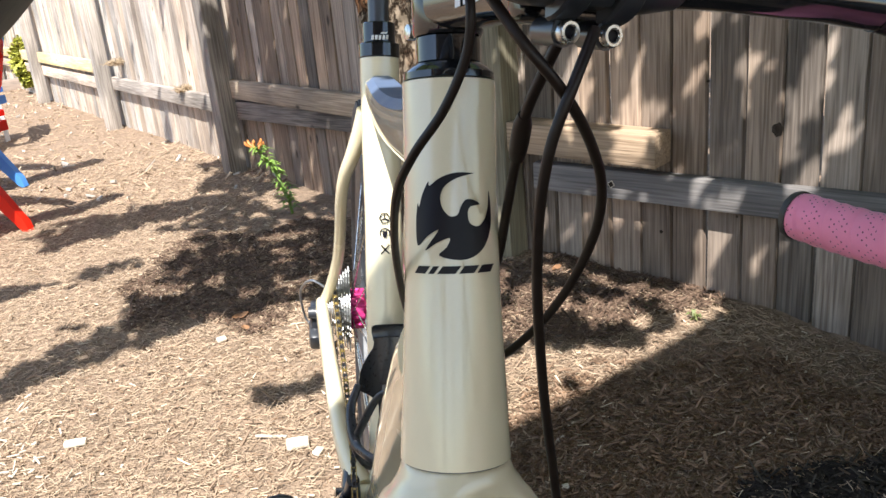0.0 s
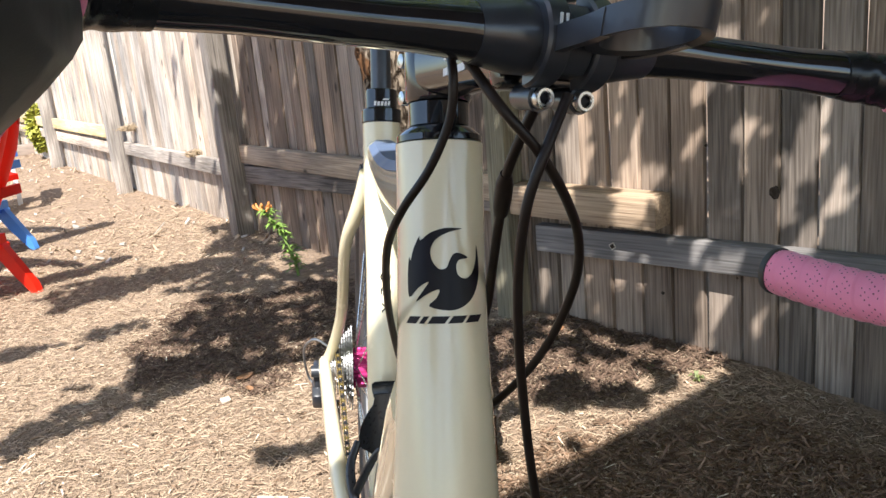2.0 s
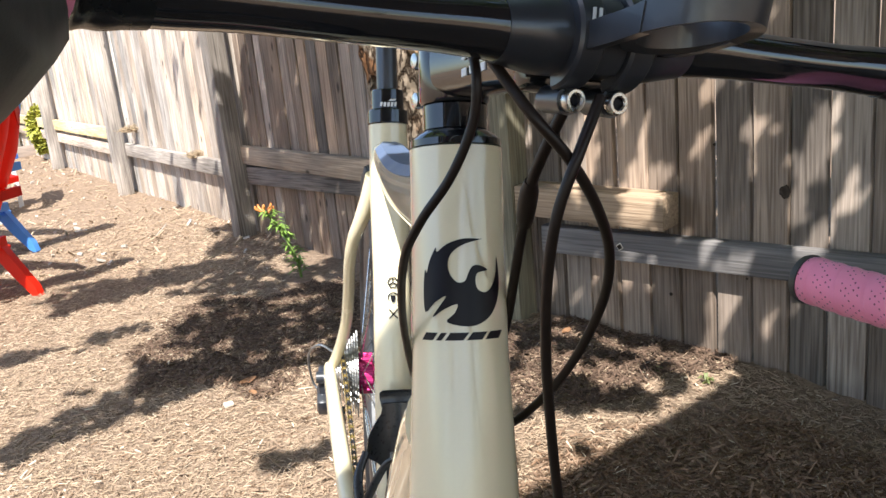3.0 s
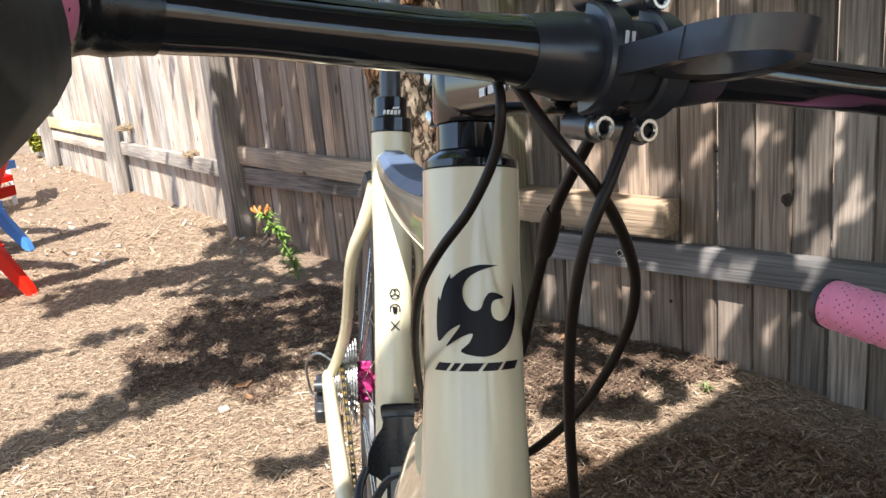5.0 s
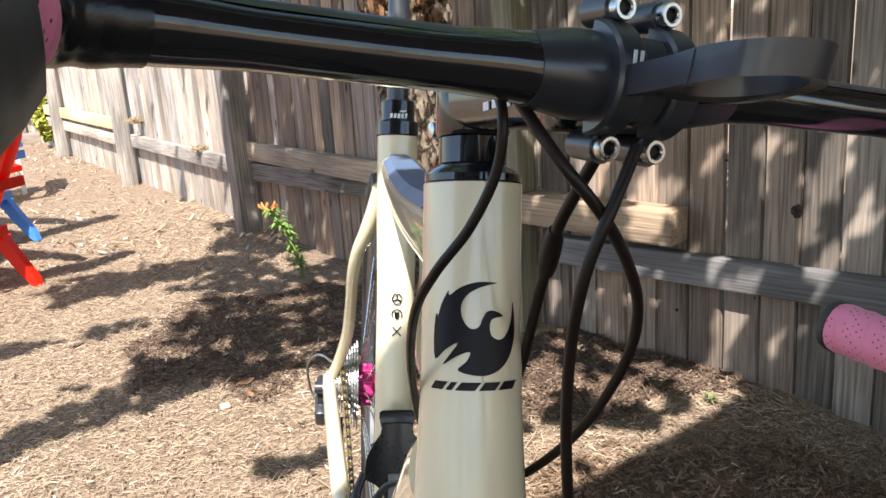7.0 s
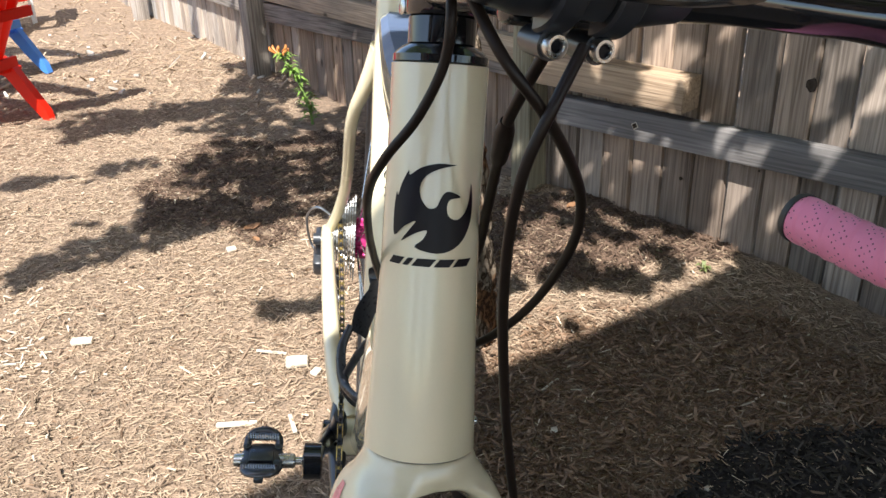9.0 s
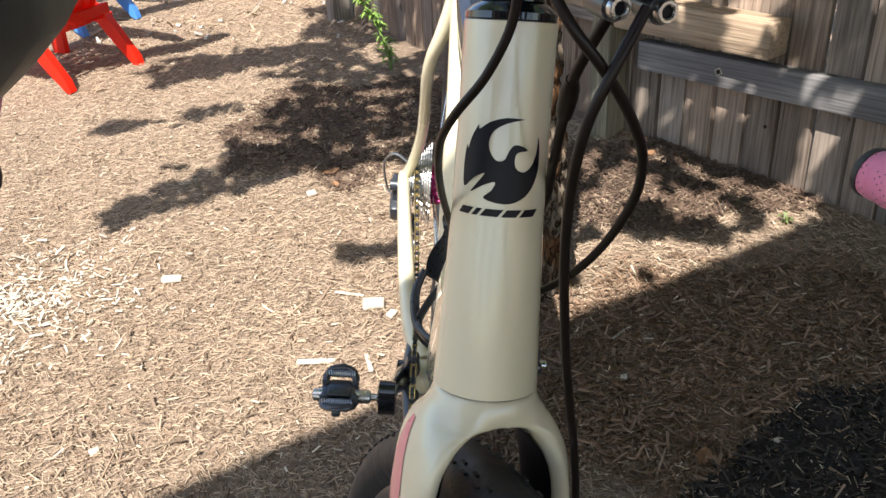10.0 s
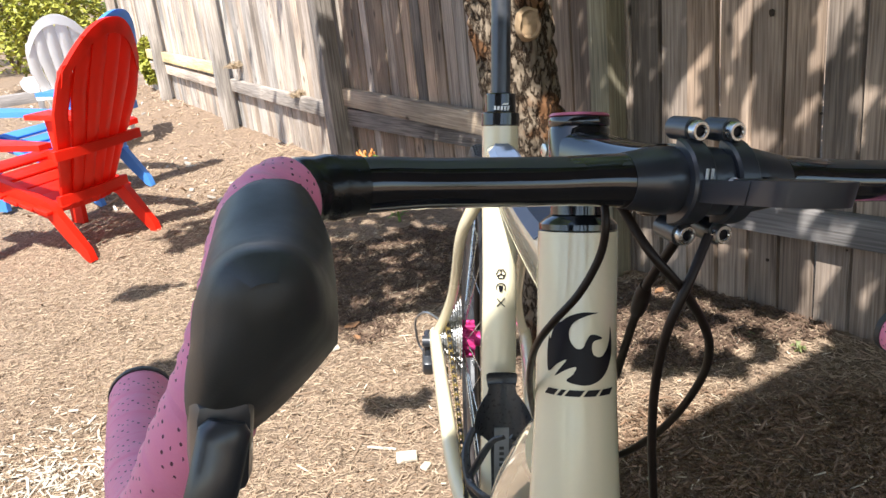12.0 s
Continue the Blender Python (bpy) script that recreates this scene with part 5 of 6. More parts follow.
for xx in (-0.0475, -0.0445):
    rings.append([bm.verts.new(BB + Vector((xx, q * math.cos(a), q * math.sin(a)))) for q, a in out])
    rings.append([bm.verts.new(BB + Vector((xx, 0.066 * math.cos(a), 0.066 * math.sin(a)))) for q, a in out])
for a, b in ((0, 1), (2, 3), (0, 2), (1, 3)):
    for k in range(168):
        bm.faces.new((rings[a][k], rings[a][(k + 1) % 168], rings[b][(k + 1) % 168], rings[b][k]))
for k in range(4):
    a = math.tau * k / 4 + 0.5
    tube(bm, [BB + Vector((-0.05, 0, 0)), BB + Vector((-0.047, 0.072 * math.cos(a), 0.072 * math.sin(a)))], [0.014, 0.008], 10)
fit("chainring", bm, SATIN, label="black chainring")

# chain: upper and lower runs and the wrap round the ring
loop = []
for a in np.linspace(radians(95), radians(265), 30):
    loop.append(BB + Vector((-0.046, -0.0 + 0.0855 * math.cos(a), 0.0855 * math.sin(a))))
lower = [loop[-1], Vector((-0.052, 0.62, 0.215)), Vector((-0.062, 0.80, 0.215))]
jockey = [Vector((-0.062, 0.845, 0.205)), Vector((-0.062, 0.866, 0.222)), Vector((-0.062, 0.862, 0.25)), Vector((-0.062, 0.838, 0.272)), Vector((-0.062, 0.83, 0.30))]
upper_end = [Vector((-0.062, 0.888, 0.34)), Vector((-0.062, 0.876, 0.375)), Vector((-0.062, 0.848, 0.388))]
line = smooth_path(upper_end[::-1][:1] + [loop[0] + Vector((-0.006, 0.2, 0.012)), loop[0]], 14) + loop[1:-1] + smooth_path(lower, 12) + smooth_path(jockey, 5)
dist = [0.0]
for a, b in zip(line, line[1:]):
    dist.append(dist[-1] + (b - a).length)
bm, bm2 = bmesh.new(), bmesh.new()
count = int(dist[-1] / 0.0127)
for k in range(count):
    s = [(k + e) * 0.0127 for e in (0.02, 0.98)]
    p, q = (Vector([np.interp(w, dist, [v[j] for v in line]) for j in range(3)]) for w in s)
    d = (q - p)
    turn = d.to_track_quat("Y", "X").to_matrix()
    target = bm if k % 2 else bm2
    off = 0.0030 if k % 2 else 0.0020
    for sx in (-1, 1):
        block(target, (0.0075, d.length + 0.005, 0.0011), (p + q) / 2 + turn @ Vector((0, 0, sx * off)), turn)
    tube(target, [p - turn @ Vector((0, 0, 0.0036)), p + turn @ Vector((0, 0, 0.0036))], 0.0024, 8)
chain = fit("chain", bm, GOLD, label="gold and black chain")
fit("inner_chain", bm2, DARK_STEEL, chain)

# cranks and pedals
PEDAL = Vector((-0.127, 0.270, 0.377))
for sx in (-1, 1):
    end = BB + (PEDAL - BB) * (1 if sx < 0 else -1)
    bm = bmesh.new()
    a, b = BB + Vector((sx * 0.058, 0, 0)), Vector((sx * 0.074, end.y, end.z))
    mid = a.lerp(b, 0.5) + Vector((sx * 0.002, 0, 0))
    tube(bm, smooth_path([a, mid, b], 6), [0.019, 0.0125, 0.0145], 16, flat=0.6, up=(1, 0, 0), round_end=True)
    turned(bm, [(-0.0105, 0.0165), (-0.0090, 0.0195), (0.0090, 0.0195), (0.0105, 0.0165)], 32, "X", b)
    turned(bm, [(-0.012, 0.016), (-0.01, 0.021), (0.01, 0.021), (0.012, 0.016)], 24, "X", a)
    crank = fit("crank", bm, GLOSS, label="black crank arm")
    centre = Vector((sx * 0.128, end.y, end.z))
    bm = bmesh.new()
    turned(bm, [(-0.052, 0.0042), (-0.036, 0.0042), (-0.035, 0.0070), (-0.033, 0.0080), (-0.014, 0.0084), (0.020, 0.0080), (0.0295, 0.0066), (0.031, 0.0040)], 20, "X")
    bm.transform(Matrix.Translation(centre) @ Matrix.Diagonal((sx, 1, 1, 1)))
    axle = fit("pedal_axle", bm, STEEL, crank, label="bright pedal axle")
    hold = Matrix.Translation(centre) @ Matrix.Rotation(radians(4), 4, "X")
    bm = bmesh.new()
    secs = []
    for x, hl, hh in ((-0.022, 0.010, 0.006), (-0.019, 0.017, 0.008), (-0.010, 0.022, 0.0100), (0.010, 0.022, 0.0100), (0.019, 0.017, 0.008), (0.022, 0.010, 0.006)):
        secs.append([(x, a, b) for a, b in rounded_box(hl, hh, 4, 2.4)])
    loft(bm, secs)
    block(bm, (0.026, 0.017, 0.006), (0, -0.004, 0.0105), bevel=0.002)
    fit("pedal_body", bm, DARK_STEEL, crank, hold, label="dark clipless pedal body")
    for px, py in ((-0.017, -0.012), (0.017, -0.012), (-0.017, 0.012), (0.017, 0.012)):
        bm = bmesh.new()
        turned(bm, [(0.006, 0.0042), (0.0098, 0.0042), (0.0102, 0.0030)], 14, "Z", (px, py, 0))
        fit("pedal_screw", bm, SATIN, crank, hold)
    for sy in (-1, 1):
        bm = bmesh.new()
        rim_path = [(-0.017, sy * 0.012, 0.006), (-0.016, sy * 0.023, 0.010), (-0.008, sy * 0.030, 0.013), (0.008, sy * 0.030, 0.013), (0.016, sy * 0.023, 0.010), (0.017, sy * 0.012, 0.006)]
        tube(bm, smooth_path(rim_path, 5), [0.0042, 0.0048, 0.0048, 0.0042], 10, flat=0.8)
        fit("pedal_jaw", bm, DARK_STEEL, crank, hold)
        bm = bmesh.new()
        block(bm, (0.010, 0.010, 0.007), (0, sy * 0.034, 0.010), bevel=0.002)
        fit("jaw_claw", bm, SATIN, crank, hold)
        bm = bmesh.new()
        coil = [Vector((-0.017 + 0.034 * i / 90, sy * 0.0225 + 0.0034 * math.cos(i * 0.9), 0.012 + 0.0036 * math.sin(i * 0.9))) for i in range(91)]
        tube(bm, coil, 0.0010, 5)
        fit("pedal_spring", bm, ALLOY, crank, hold)

# rear derailleur with its cable
bm = bmesh.new()
block(bm, (0.024, 0.05, 0.034), (-0.094, 0.862, 0.292), Matrix.Rotation(radians(20), 3, "X"), bevel=0.007)
block(bm, (0.014, 0.032, 0.05), (-0.096, 0.868, 0.322), bevel=0.005)
tube(bm, [(-0.106, 0.852, 0.338), (-0.082, 0.852, 0.338)], 0.010, 16)
mech = fit("rear_derailleur", bm, SATIN, label="black rear derailleur")
for z, y in ((0.267, 0.842), (0.213, 0.858)):
    bm = bmesh.new()
    turned(bm, [(-0.066, 0.0175), (-0.058, 0.0175)], 22, "X", (0, y, z))
    fit("jockey_wheel", bm, DARK_STEEL, mech)
bm = bmesh.new()
block(bm, (0.003, 0.022, 0.085), (-0.070, 0.85, 0.24), Matrix.Rotation(radians(-12), 3, "X"), bevel=0.001)
fit("cage_plate", bm, ALLOY, mech)
bm = bmesh.new()
tube(bm, smooth_path([(-0.072, 0.83, 0.392), (-0.098, 0.84, 0.404), (-0.118, 0.87, 0.372), (-0.114, 0.89, 0.315), (-0.100, 0.885, 0.292)], 8), 0.0022, 8)
fit("shift_cable", bm, ALLOY, mech)

# cables at the bar
def cable(points, r=0.0025, label=""):
    bm = bmesh.new()
    tube(bm, smooth_path(points, 8), r, 12)
    return fit("cable", bm, HOSE, label=label)


cable([(-0.0104, -0.100, 0.966), (-0.0093, -0.115, 0.9543), (-0.0103, -0.1155, 0.9352), (-0.0184, -0.112, 0.9123), (-0.0299, -0.105, 0.8914), (-0.0355, -0.09, 0.8697), (-0.0342, -0.06, 0.8362),
       (-0.0285, -0.025, 0.7972), (-0.020, 0.01, 0.757), (-0.012, 0.03, 0.73)], 0.0021, "dark brown cable housing")
cable([(-0.0055, -0.100, 0.965), (0.0092, -0.125, 0.9428), (0.0272, -0.127, 0.9226), (0.0437, -0.117, 0.899), (0.0558, -0.102, 0.8735), (0.0600, -0.085, 0.8427), (0.054, -0.065, 0.803),
       (0.0421, -0.045, 0.7691), (0.0282, -0.02, 0.7399), (0.012, 0.01, 0.725)], 0.0024)
hose = cable([(0.0410, -0.118, 0.946), (0.0300, -0.130, 0.9255), (0.0225, -0.131, 0.901), (0.0210, -0.127, 0.870), (0.0235, -0.123, 0.835), (0.0285, -0.119, 0.800), (0.0345, -0.115, 0.765),
              (0.0445, -0.107, 0.718), (0.0520, -0.097, 0.685), (0.0590, -0.098, 0.64), (0.0640, -0.110, 0.57), (0.0660, -0.14, 0.45)], 0.0024)
joined = cable([(0.0293, -0.108, 0.9400), (0.0250, -0.10, 0.9235), (0.0218, -0.09, 0.9060), (0.0225, -0.08, 0.8910), (0.0236, -0.065, 0.8710), (0.0255, -0.045, 0.8410), (0.0280, -0.02, 0.8060), (0.0265, 0.005, 0.775), (0.018, 0.03, 0.745)], 0.0026)
bm = bmesh.new()
sleeve = smooth_path([(0.0214, -0.0885, 0.9045), (0.0222, -0.080, 0.8915), (0.0230, -0.072, 0.8800)], 5)
tube(bm, sleeve, [0.0030, 0.0044, 0.0046, 0.0046, 0.0044, 0.0038], 14)
fit("cable_sleeve", bm, HOSE, joined, label="brown inline cable joiner")

# bottle cage on the seat tube
def cage_point(u, v, w):
    """u across, v up from the bottom bolt along the tube, w out from the tube's face."""
    d = Vector((0, 0.2888, 0.9574))
    o = Vector((0, -0.9574, 0.2888))
    return Vector((0, 0.3985, 0.378)) + Vector((u, 0, 0)) + d * v + o * w


CR = 0.0385
bm = bmesh.new()
secs = []
for v in np.linspace(-0.012, 0.138, 26):
    half = float(np.interp(v, (0.0, 0.060, 0.072, 0.084, 0.100, 0.113, 0.126, 0.138), (0.34, 0.38, 0.75, 1.36, 1.25, 0.88, 0.52, 0.44)))
    ring = []
    for a in np.linspace(-half, half, 17):
        ring.append(cage_point(CR * math.sin(a), v, 0.006 + CR * (1 - math.cos(a))))
    ring += [q + Vector((0, 0.002, 0)) for q in ring[::-1]]
    secs.append(ring)
loft(bm, secs)
bcage = fit("bottle_cage", bm, CAGE, label="black carbon bottle cage on the seat tube", sharp=60)
bm = bmesh.new()
secs = []
for v, w0, k in ((0.134, 0.007, 0.018), (0.144, 0.004, 0.020), (0.151, 0.006, 0.020), (0.1545, 0.012, 0.017)):
    secs.append([cage_point(-k, v, w0), cage_point(-k * 0.5, v, w0 - 0.002), cage_point(k * 0.5, v, w0 - 0.002), cage_point(k, v, w0), cage_point(k, v - 0.001, w0 - 0.003), cage_point(-k, v - 0.001, w0 - 0.003)])
loft(bm, secs)
fit("cage_lip", bm, CAGE, bcage)
bm = bmesh.new()
block(bm, (0.019, 0.004, 0.105))
bm.transform(Matrix.Translation(cage_point(0, 0.028, 0.0065)) @ Matrix.Rotation(-math.atan2(0.2888, 0.9574), 4, "X"))
spine = fit("cage_spine", bm, ALLOY, bcage, label="dark spine strip with raised lettering bars")
for i in range(7):
    bm = bmesh.new()
    block(bm, (0.006, 0.0008, 0.0042))
    bm.transform(Matrix.Translation(cage_point(0, 0.008 + i * 0.0075, 0.0088)) @ Matrix.Rotation(-math.atan2(0.2888, 0.9574), 4, "X"))
    fit("print_bar", bm, GREY_INK, spine)
for v in (0.0, 0.066):
    bm = bmesh.new()
    turned(bm, [(-0.0085, 0.004), (-0.0075, 0.0048), (-0.005, 0.0048)], 14, "Y")
    bm.transform(Matrix.Translation(cage_point(0, v, 0.0)) @ Matrix.Rotation(-math.atan2(0.2888, 0.9574), 4, "X"))
    fit("cage_bolt", bm, STEEL, bcage)
for sx in (-1, 1):
    bm = bmesh.new()
    pts = [(sx * 0.038, 0.090, 0.035), (sx * 0.048, 0.062, 0.044), (sx * 0.044, 0.028, 0.056), (sx * 0.028, 0.016, 0.076), (sx * 0.006, 0.008, 0.083), (-sx * 0.006, 0.006, 0.084)]
    tube(bm, smooth_path([cage_point(*q) for q in pts], 8), [0.0045, 0.006, 0.0065, 0.0055], 10, flat=0.5, up=(0, 1, 0))
    pts = [(sx * 0.004, 0.095, 0.086), (sx * 0.018, 0.086, 0.078), (sx * 0.034, 0.055, 0.064), (sx * 0.044, 0.02, 0.042), (sx * 0.030, -0.012, 0.020), (sx * 0.010, -0.022, 0.006)]
    tube(bm, smooth_path([cage_point(*q) for q in pts], 8), [0.0035, 0.005, 0.005, 0.006], 10, flat=0.55, up=(0, 1, 0))
    fit("cage_arm", bm, CAGE, bcage)


# ---- garden chairs ----
def garden_chair(m, material, label):
    """A moulded slat-back garden chair: x to its left side, y to its back, z up, feet on z = 0."""
    chair = thing("garden_chair", m, label, "chair", "garden chairs")
    for sx in (-1, 1):
        bm = bmesh.new()
        rows = []
        for y, z, h in ((-0.36, 0.345, 0.05), (-0.30, 0.34, 0.085), (-0.1, 0.285, 0.085), (0.12, 0.215, 0.08), (0.20, 0.12, 0.075), (0.28, 0.03, 0.06), (0.30, 0.0, 0.03)):
            x = sx * 0.19
            rows.append([(x - 0.016, y - 0.2 * h, z - 0.6 * h + 0.03), (x + 0.016, y - 0.2 * h, z - 0.6 * h + 0.03), (x + 0.016, y + 0.2 * h, z + 0.62 * h), (x - 0.016, y + 0.2 * h, z + 0.62 * h)])
        loft(bm, rows)
        part("rear_leg", bm, material, chair)
        bm = bmesh.new()
        rows = []
        for z, y0, y1 in ((0, -0.36, -0.28), (0.2, -0.365, -0.27), (0.42, -0.37, -0.25), (0.53, -0.38, -0.22)):
            x = sx * 0.285
            rows.append([(x - 0.014, y0, z), (x + 0.014, y0, z), (x + 0.014, y1, z), (x - 0.014, y1, z)])
        loft(bm, rows)
        part("front_leg", bm, material, chair)
        bm = bmesh.new()
        rows = []
        for y, w0, w1, z, x in ((-0.49, 0.03, 0.05, 0.535, 0.30), (-0.45, 0.065, 0.075, 0.54, 0.30), (-0.15, 0.07, 0.07, 0.535, 0.295), (0.08, 0.05, 0.045, 0.525, 0.275), (0.24, 0.03, 0.03, 0.515, 0.235)):
            x = sx * x
            rows.append([(x - w0, y, z - 0.012), (x + w1, y, z - 0.012), (x + w1, y, z + 0.012), (x - w0, y, z + 0.012)])
        loft(bm, rows)
        part("arm", bm, material, chair)
    for i in range(6):
        q = i / 5
        bm = bmesh.new()
        block(bm, (0.47, 0.082, 0.018), (0, -0.335 + 0.44 * q, 0.372 - 0.135 * q - 0.02 * math.sin(math.pi * q)), Matrix.Rotation(radians(-17), 3, "X"), bevel=0.005)
        part("seat_slat", bm, material, chair)
    # fan back of slats, rounded at the top
    lean = radians(25)
    for i in range(6):
        k = (i - 2.5) / 2.5
        bm = bmesh.new()
        rows = []
        top = 0.835 - 0.16 * abs(k) ** 2.2
        for s in np.linspace(0, 1, 11):
            ln = top * s
            x = k * float(np.interp(s, (0, 0.3, 0.7, 1), (0.108, 0.136, 0.184, 0.172)))
            w = 0.026 + 0.010 * min(1, s * 1.3) - (0.014 if s > 0.96 else 0)
            bow = 0.035 * math.cos(k * 1.2)
            y, z = 0.11 + bow + ln * math.sin(lean), 0.21 + ln * math.cos(lean)
            rows.append([(x - w, y - 0.006, z), (x - w * 0.4, y + 0.004, z), (x + w * 0.4, y + 0.004, z), (x + w, y - 0.006, z), (x + w, y - 0.020, z), (x - w, y - 0.020, z)])
        loft(bm, rows)
        part("back_slat", bm, material, chair)
    bm = bmesh.new()
    rows = []
    for k in np.linspace(-1.12, 1.12, 25):
        top = 0.835 - 0.16 * min(1.1, abs(k)) ** 2.2
        x, y, z = k * 0.178, 0.112 + 0.035 * math.cos(k * 1.2) + top * math.sin(lean), 0.21 + top * math.cos(lean)
        d = 0.055
        rows.append([(x, y + 0.008, z + 0.012), (x, y - 0.022, z + 0.012), (x, y - 0.022 - d * math.sin(lean), z - d * math.cos(lean)), (x, y + 0.008 - d * math.sin(lean), z - d * math.cos(lean))])
    loft(bm, rows)
    part("back_top", bm, material, chair)
    for s, w in ((0.36, 0.23), (0.08, 0.185)):
        ln = 0.80 * s
        bm = bmesh.new()
        rows = []
        for k in np.linspace(-1, 1, 13):
            x, y, z = k * w, 0.122 + 0.035 * math.cos(k * 1.2) + ln * math.sin(lean), 0.21 + ln * math.cos(lean)
            rows.append([(x, y, z - 0.02), (x, y + 0.022, z - 0.02), (x, y + 0.022, z + 0.02), (x, y, z + 0.02)])
        loft(bm, rows)
        part("back_brace", bm, material, chair)
    return chair


def stand(x, y, facing):
    """facing: the way the sitter looks, degrees anticlockwise from +x."""
    return Matrix.Translation((x, y, height(x, y) - 0.012)) @ Matrix.Rotation(radians(facing + 90), 4, "Z")


garden_chair(stand(-1.70, 2.72, 153.6), RED, "red plastic slat-back garden chair on mulch")
garden_chair(stand(-2.02, 3.62, 157), BLUE, "blue plastic slat-back garden chair behind the red one")
garden_chair(stand(-2.50, 4.92, 108), WHITE, "white plastic slat-back garden chair on mulch")


# ---- plants ----
def stalk_plant(name, x, y, height_m, lean, leaves, seed, label, bloom=True, spread_m=0.05):
    green = LILY if bloom else WEED
    rnd = random.Random(seed)
    z = height(x, y)
    plant = thing(name, Matrix.Translation((x, y, z)), label, "plant")
    bm = bmesh.new()
    pts = [(lean[0] * s * s, lean[1] * s * s, height_m * s - 0.01) for s in (0, 0.25, 0.5, 0.75, 1)]
    line = smooth_path(pts, 5)
    tube(bm, line, [0.006, 0.004], 8)
    part("stalk", bm, green, plant)
    bm = bmesh.new()
    for i in range(leaves):
        q = line[int(rnd.uniform(0.12, 1) * (len(line) - 1))]
        a = rnd.uniform(0, math.tau)
        out = Vector((math.cos(a), math.sin(a), rnd.uniform(0.1, 0.9))).normalized()
        side = out.cross(Vector((0, 0, 1))).normalized()
        ln, w = rnd.uniform(0.6, 1.3) * spread_m, rnd.uniform(0.005, 0.008)
        a0, a1, a2 = q, q + out * ln * 0.5 + Vector((0, 0, 0.008)), q + out * ln - Vector((0, 0, ln * 0.25))
        v = [bm.verts.new(p) for p in (a0 - side * w * 0.4, a0 + side * w * 0.4, a1 + side * w, a2, a1 - side * w, a1 + Vector((0, 0, -w * 0.5)))]
        bm.faces.new((v[0], v[1], v[2], v[5]))
        bm.faces.new((v[0], v[5], v[4]))
        bm.faces.new((v[5], v[2], v[3]))
        bm.faces.new((v[5], v[3], v[4]))
    part("leaves", bm, green, plant)
    if bloom:
        bm = bmesh.new()
        for i in range(7):
            a = i * 2.4
            c = line[-1] + Vector((math.cos(a) * 0.014, math.sin(a) * 0.014, 0.009 * (i % 3) - 0.01))
            tube(bm, smooth_path([c, c + Vector((math.cos(a) * 0.02, math.sin(a) * 0.02, 0.015)), c + Vector((math.cos(a) * 0.022, math.sin(a) * 0.022, 0.028))], 3), [0.002, 0.006, 0.003], 7)
        part("buds", bm, BLOOM, plant, "orange buds")
    return plant


stalk_plant("lily_plant", -0.225, 2.45, 0.27, (-0.12, 0.13), 120, 5, "leaning green lily with orange buds by the fence", True, 0.055)
stalk_plant("seedling", 0.80, 0.94, 0.02, (0.02, 0.0), 6, 6, "low green weed in the mulch", False, 0.032)
stalk_plant("seedling", -0.87, 0.28, 0.05, (0.02, 0.01), 12, 8, "yellow-green sprout in the sunny mulch", False, 0.06)
stalk_plant("seedling", 0.72, 1.02, 0.018, (0.01, 0.0), 4, 7, "low green weed in the mulch", False, 0.03)


def shrub(x, y, r, h, seed, label):
    rnd = random.Random(seed)
    plant = thing("shrub", Matrix.Translation((x, y, height(x, y))), label, "shrub")
    bm = bmesh.new()
    for i in range(9):
        a = rnd.uniform(0, math.tau)
        tube(bm, smooth_path([(0, 0, -0.02), (math.cos(a) * r * 0.3, math.sin(a) * r * 0.3, h * 0.5), (math.cos(a) * r * 0.7, math.sin(a) * r * 0.7, h * 0.85)], 4), [0.02, 0.012, 0.004], 6)
    part("stems", bm, BARK, plant)
    vs, fs = [], []
    for i in range(4200):
        d = Vector((rnd.gauss(0, 1), rnd.gauss(0, 1), rnd.gauss(0, 1))).normalized()
        k = rnd.random() ** 0.4 * (0.8 + 0.3 * noise.noise(d * 2.2 + Vector((seed, 0, 0))))
        c = Vector((d.x * r * k, d.y * r * k, h * 0.52 + d.z * h * 0.52 * k))
        u = Vector((rnd.gauss(0, 1), rnd.gauss(0, 1), rnd.gauss(0, 0.6))).normalized()
        w = u.cross(Vector((rnd.gauss(0, 0.6), rnd.gauss(0, 0.6), 1))).normalized()
        b = len(vs)
        ln, wd = rnd.uniform(0.03, 0.06), rnd.uniform(0.014, 0.026)
        vs += [tuple(c - u * ln), tuple(c - w * wd), tuple(c + u * ln), tuple(c + w * wd)]
        fs += [(b, b + 1, b + 2), (b, b + 2, b + 3)]
    me = bpy.data.meshes.new("foliage")
    me.from_pydata(vs, [], fs)
    me.materials.append(LEAF_LIGHT if seed % 4 else LEAF)
    ob = new("foliage", me)
    ob.parent = plant


LEAF_LIGHT = surface("yellow_green_leaf", (0.31, 0.31, 0.045), rough=0.6, var=0.2, scale=6, island=0.4)
for i, (x, y, r, h) in enumerate(((-4.6, 9.2, 0.9, 1.5), (-6.2, 11.6, 1.3, 2.0), (-3.9, 11.0, 1.0, 1.7), (-8.5, 13.0, 1.6, 2.3), (-5.6, 14.0, 1.5, 2.4), (-10.5, 12.5, 1.5, 2.0), (-8.4, 10.4, 1.0, 1.4), (-3.1, 9.0, 0.45, 0.9), (-2.95, 8.0, 0.22, 0.6))):
    shrub(x, y, r, h, 30 + i, "green and yellow leafy garden shrub")
edge = thing("timber_edging", Matrix.Translation((-5.2, 7.6, height(-5.2, 7.6))) @ Matrix.Rotation(radians(28), 4, "Z"), "weathered grey landscape timber edging the bed", "edging")
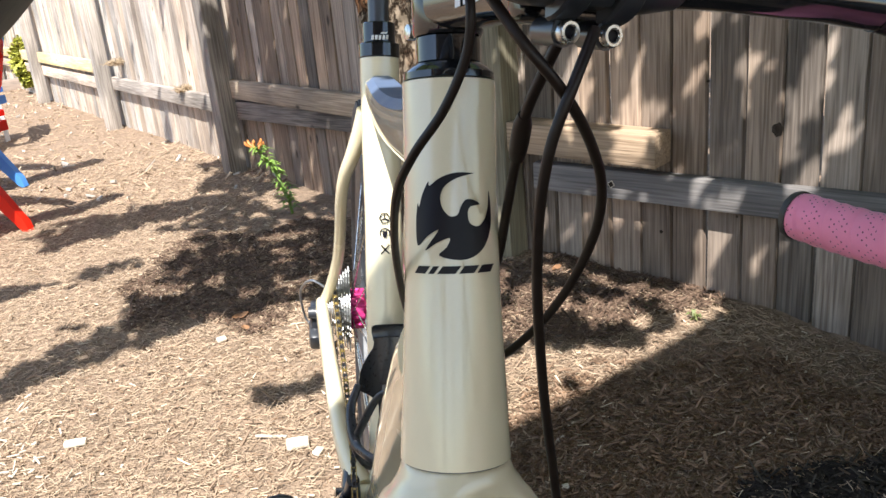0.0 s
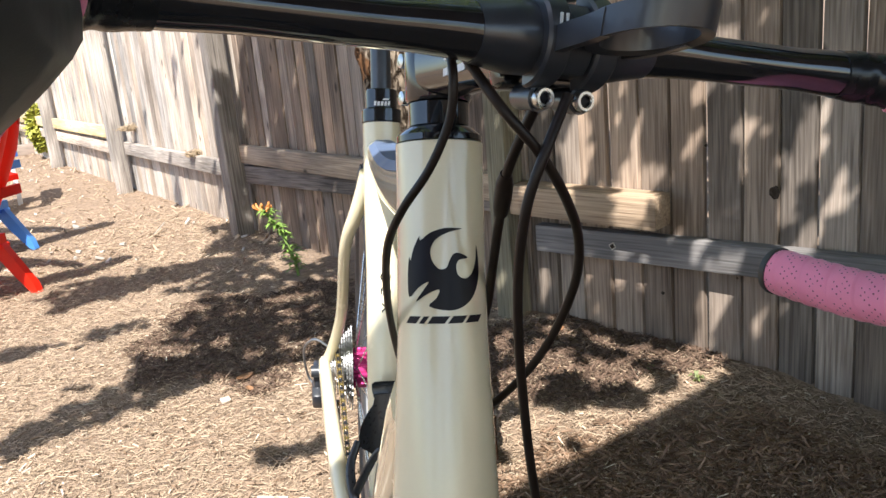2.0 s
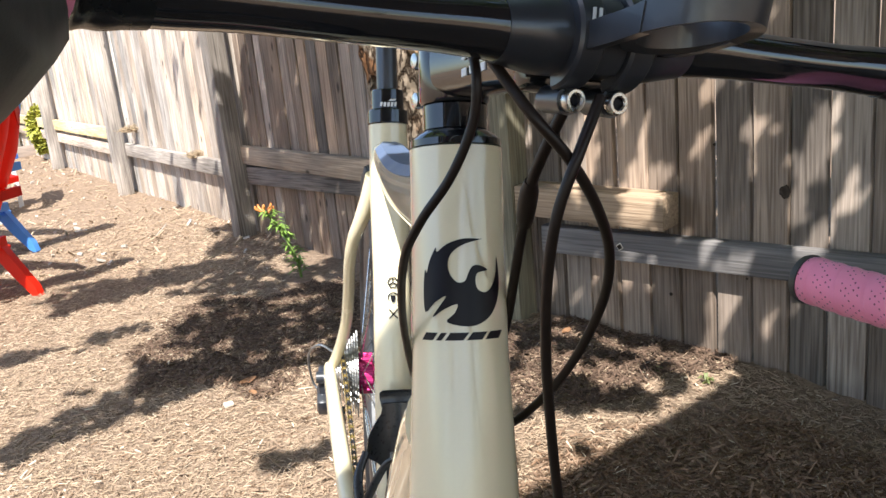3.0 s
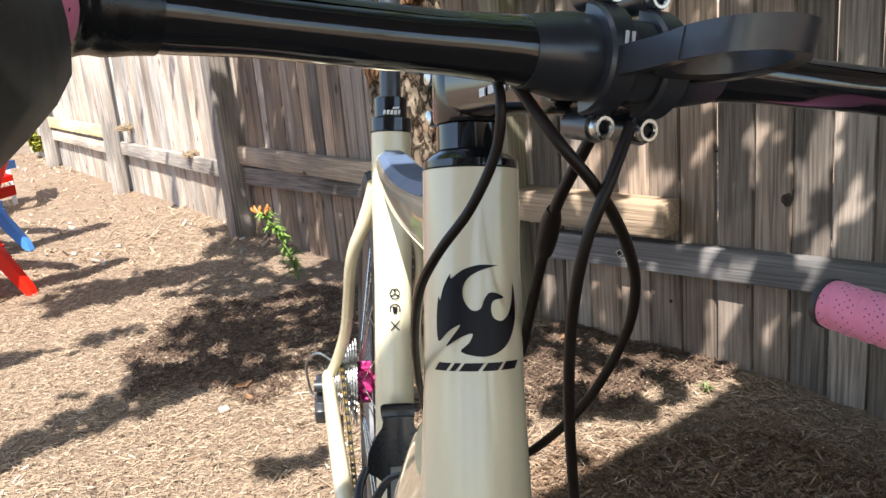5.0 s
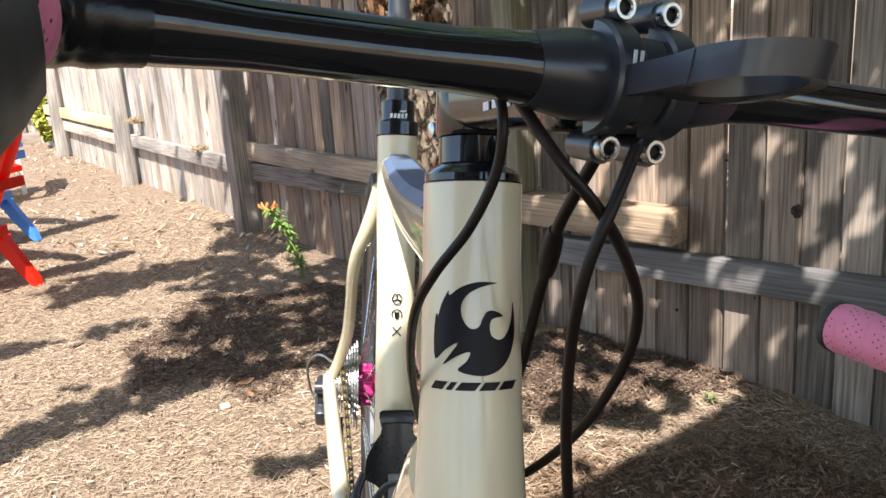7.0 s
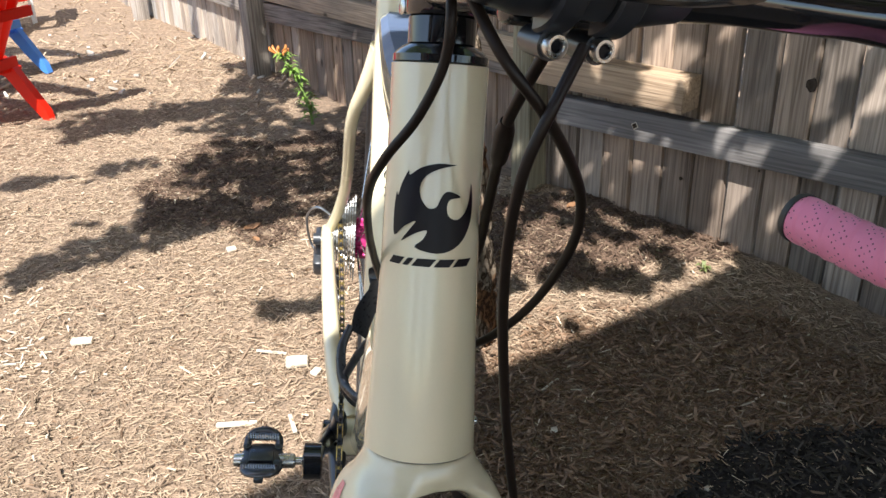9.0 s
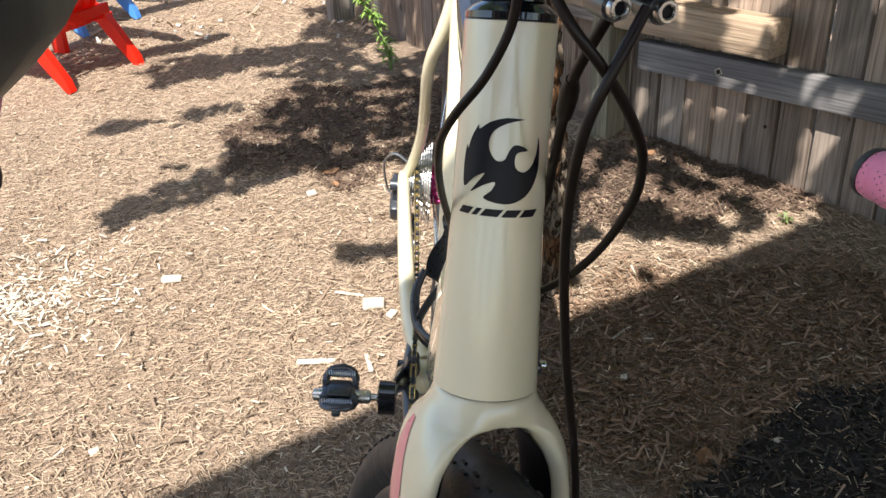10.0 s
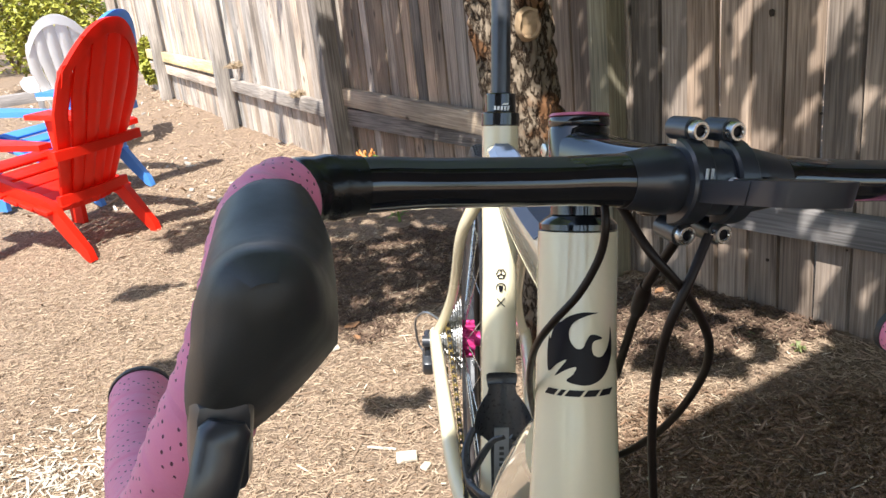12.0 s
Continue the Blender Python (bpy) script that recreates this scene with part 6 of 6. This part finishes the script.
for k in range(3):
    timber("timber", edge, (2.4, 0.13, 0.12), (-2.45 + 2.45 * k, 0, 0.05), RAIL)


# ---- loose pieces on the mulch ----
def chunk(name, x, y, size, turn, material, label, category, seed):
    bm = bmesh.new()
    block(bm, size, bevel=min(size) * 0.25)
    bmesh.ops.subdivide_edges(bm, edges=bm.edges[:], cuts=1)
    for v in bm.verts:
        v.co += Vector((noise.noise(v.co * 60 + Vector((seed, 0, 0))), noise.noise(v.co * 60 + Vector((0, seed, 0))), noise.noise(v.co * 60))) * min(size) * 0.22
    ob = part(name, bm, material, None)
    ob.matrix_world = pose(x, y, height(x, y) + size[2] * 0.42 + 0.004, random.uniform(-6, 6), random.uniform(-6, 6), turn)
    return tagged(ob, label, category)


for i, (x, y, s, a) in enumerate(((-0.141, 0.664, (0.048, 0.027, 0.016), 5), (-0.63, 0.836, (0.045, 0.017, 0.012), 4), (-0.368, 1.275, (0.024, 0.018, 0.012), 20), (-0.10, 0.62, (0.022, 0.016, 0.008), 60),
                                  (-0.60, 0.27, (0.018, 0.012, 0.008), 30), (0.33, 0.36, (0.012, 0.010, 0.006), 0), (0.55, 0.205, (0.013, 0.010, 0.006), 30))):
    chunk("pale_wood_chunk", x, y, s, a, PALE_WOOD, "whitish broken wood chunk lying on mulch", "wood chip", i)
for i, (x, y, s, a) in enumerate(((-0.135, 0.47, (0.062, 0.008, 0.006), 104), (-0.24, 0.49, (0.075, 0.010, 0.007), 4), (-0.20, 0.72, (0.07, 0.005, 0.005), 160), (0.35, 0.5, (0.05, 0.005, 0.004), 40))):
    chunk("pale_splinter", x, y, s, a, PALE_WOOD, "long pale wood splinter lying on mulch", "wood chip", i + 20)


def fallen_leaf(x, y, size, turn, seed):
    bm = bmesh.new()
    rows = []
    for s in np.linspace(0, 1, 7):
        w = size * 0.3 * math.sin(math.pi * (0.06 + 0.88 * s))
        rows.append([(size * (s - 0.5), w * k, abs(k) * size * 0.10 + 0.02 * size * math.sin(s * 7 + seed)) for k in (-1, -0.5, 0, 0.5, 1)])
    loft(bm, rows + [[(a, b, c - 0.0008) for a, b, c in r] for r in rows[::-1]], closed=False)
    ob = part("fallen_leaf", bm, DRY, None)
    ob.matrix_world = pose(x, y, height(x, y) + 0.013, 8, -6, turn)
    tagged(ob, "curled dry brown leaf on mulch", "leaf", "fallen leaves")


for i, (x, y, s, a) in enumerate(((0.42, 0.165, 0.038, 60), (-0.33, 1.41, 0.05, 20), (0.565, 1.30, 0.035, 35), (-0.31, 1.33, 0.035, 120))):
    fallen_leaf(x, y, s, a, i)


def straw_clump(x, y, z, r, seed, label):
    """A tuft of dry needles and shreds caught on the fence rail."""
    rnd = random.Random(seed)
    bm = bmesh.new()
    for _ in range(90):
        a, q = rnd.uniform(0, math.tau), Vector((rnd.gauss(0, r * 0.4), rnd.gauss(0, r * 0.4), abs(rnd.gauss(0, r * 0.22))))
        d = Vector((math.cos(a), math.sin(a), rnd.uniform(-0.3, 0.4))) * r * rnd.uniform(0.4, 0.9)
        tube(bm, smooth_path([q - d, q + Vector((0, 0, rnd.uniform(-0.2, 0.3) * r)), q + d], 3), [0.0015, 0.0022, 0.001], 4)
    ob = part("straw_clump", bm, STRAW, None)
    ob.matrix_world = Matrix.Translation((x, y, z))
    tagged(ob, label, "straw", "straw on the rail")


straw_clump(-0.835, 3.975, 0.380, 0.05, 3, "small tuft of dry brown straw on the fence rail")
straw_clump(-1.425, 5.03, 0.472, 0.06, 5, "larger tuft of dry straw and leaves on the rail")
for i, (x, y, r, h) in enumerate(((-6.5, -11.5, 2.2, 4.5), (-2.0, -13.0, 2.4, 5.2), (3.5, -12.0, 2.2, 4.6), (8.5, -9.5, 2.4, 5.0), (-11.0, -7.0, 2.2, 4.2))):
    shrub(x, y, r, h, 51 + 2 * i, "tall green leafy shrub across the yard")
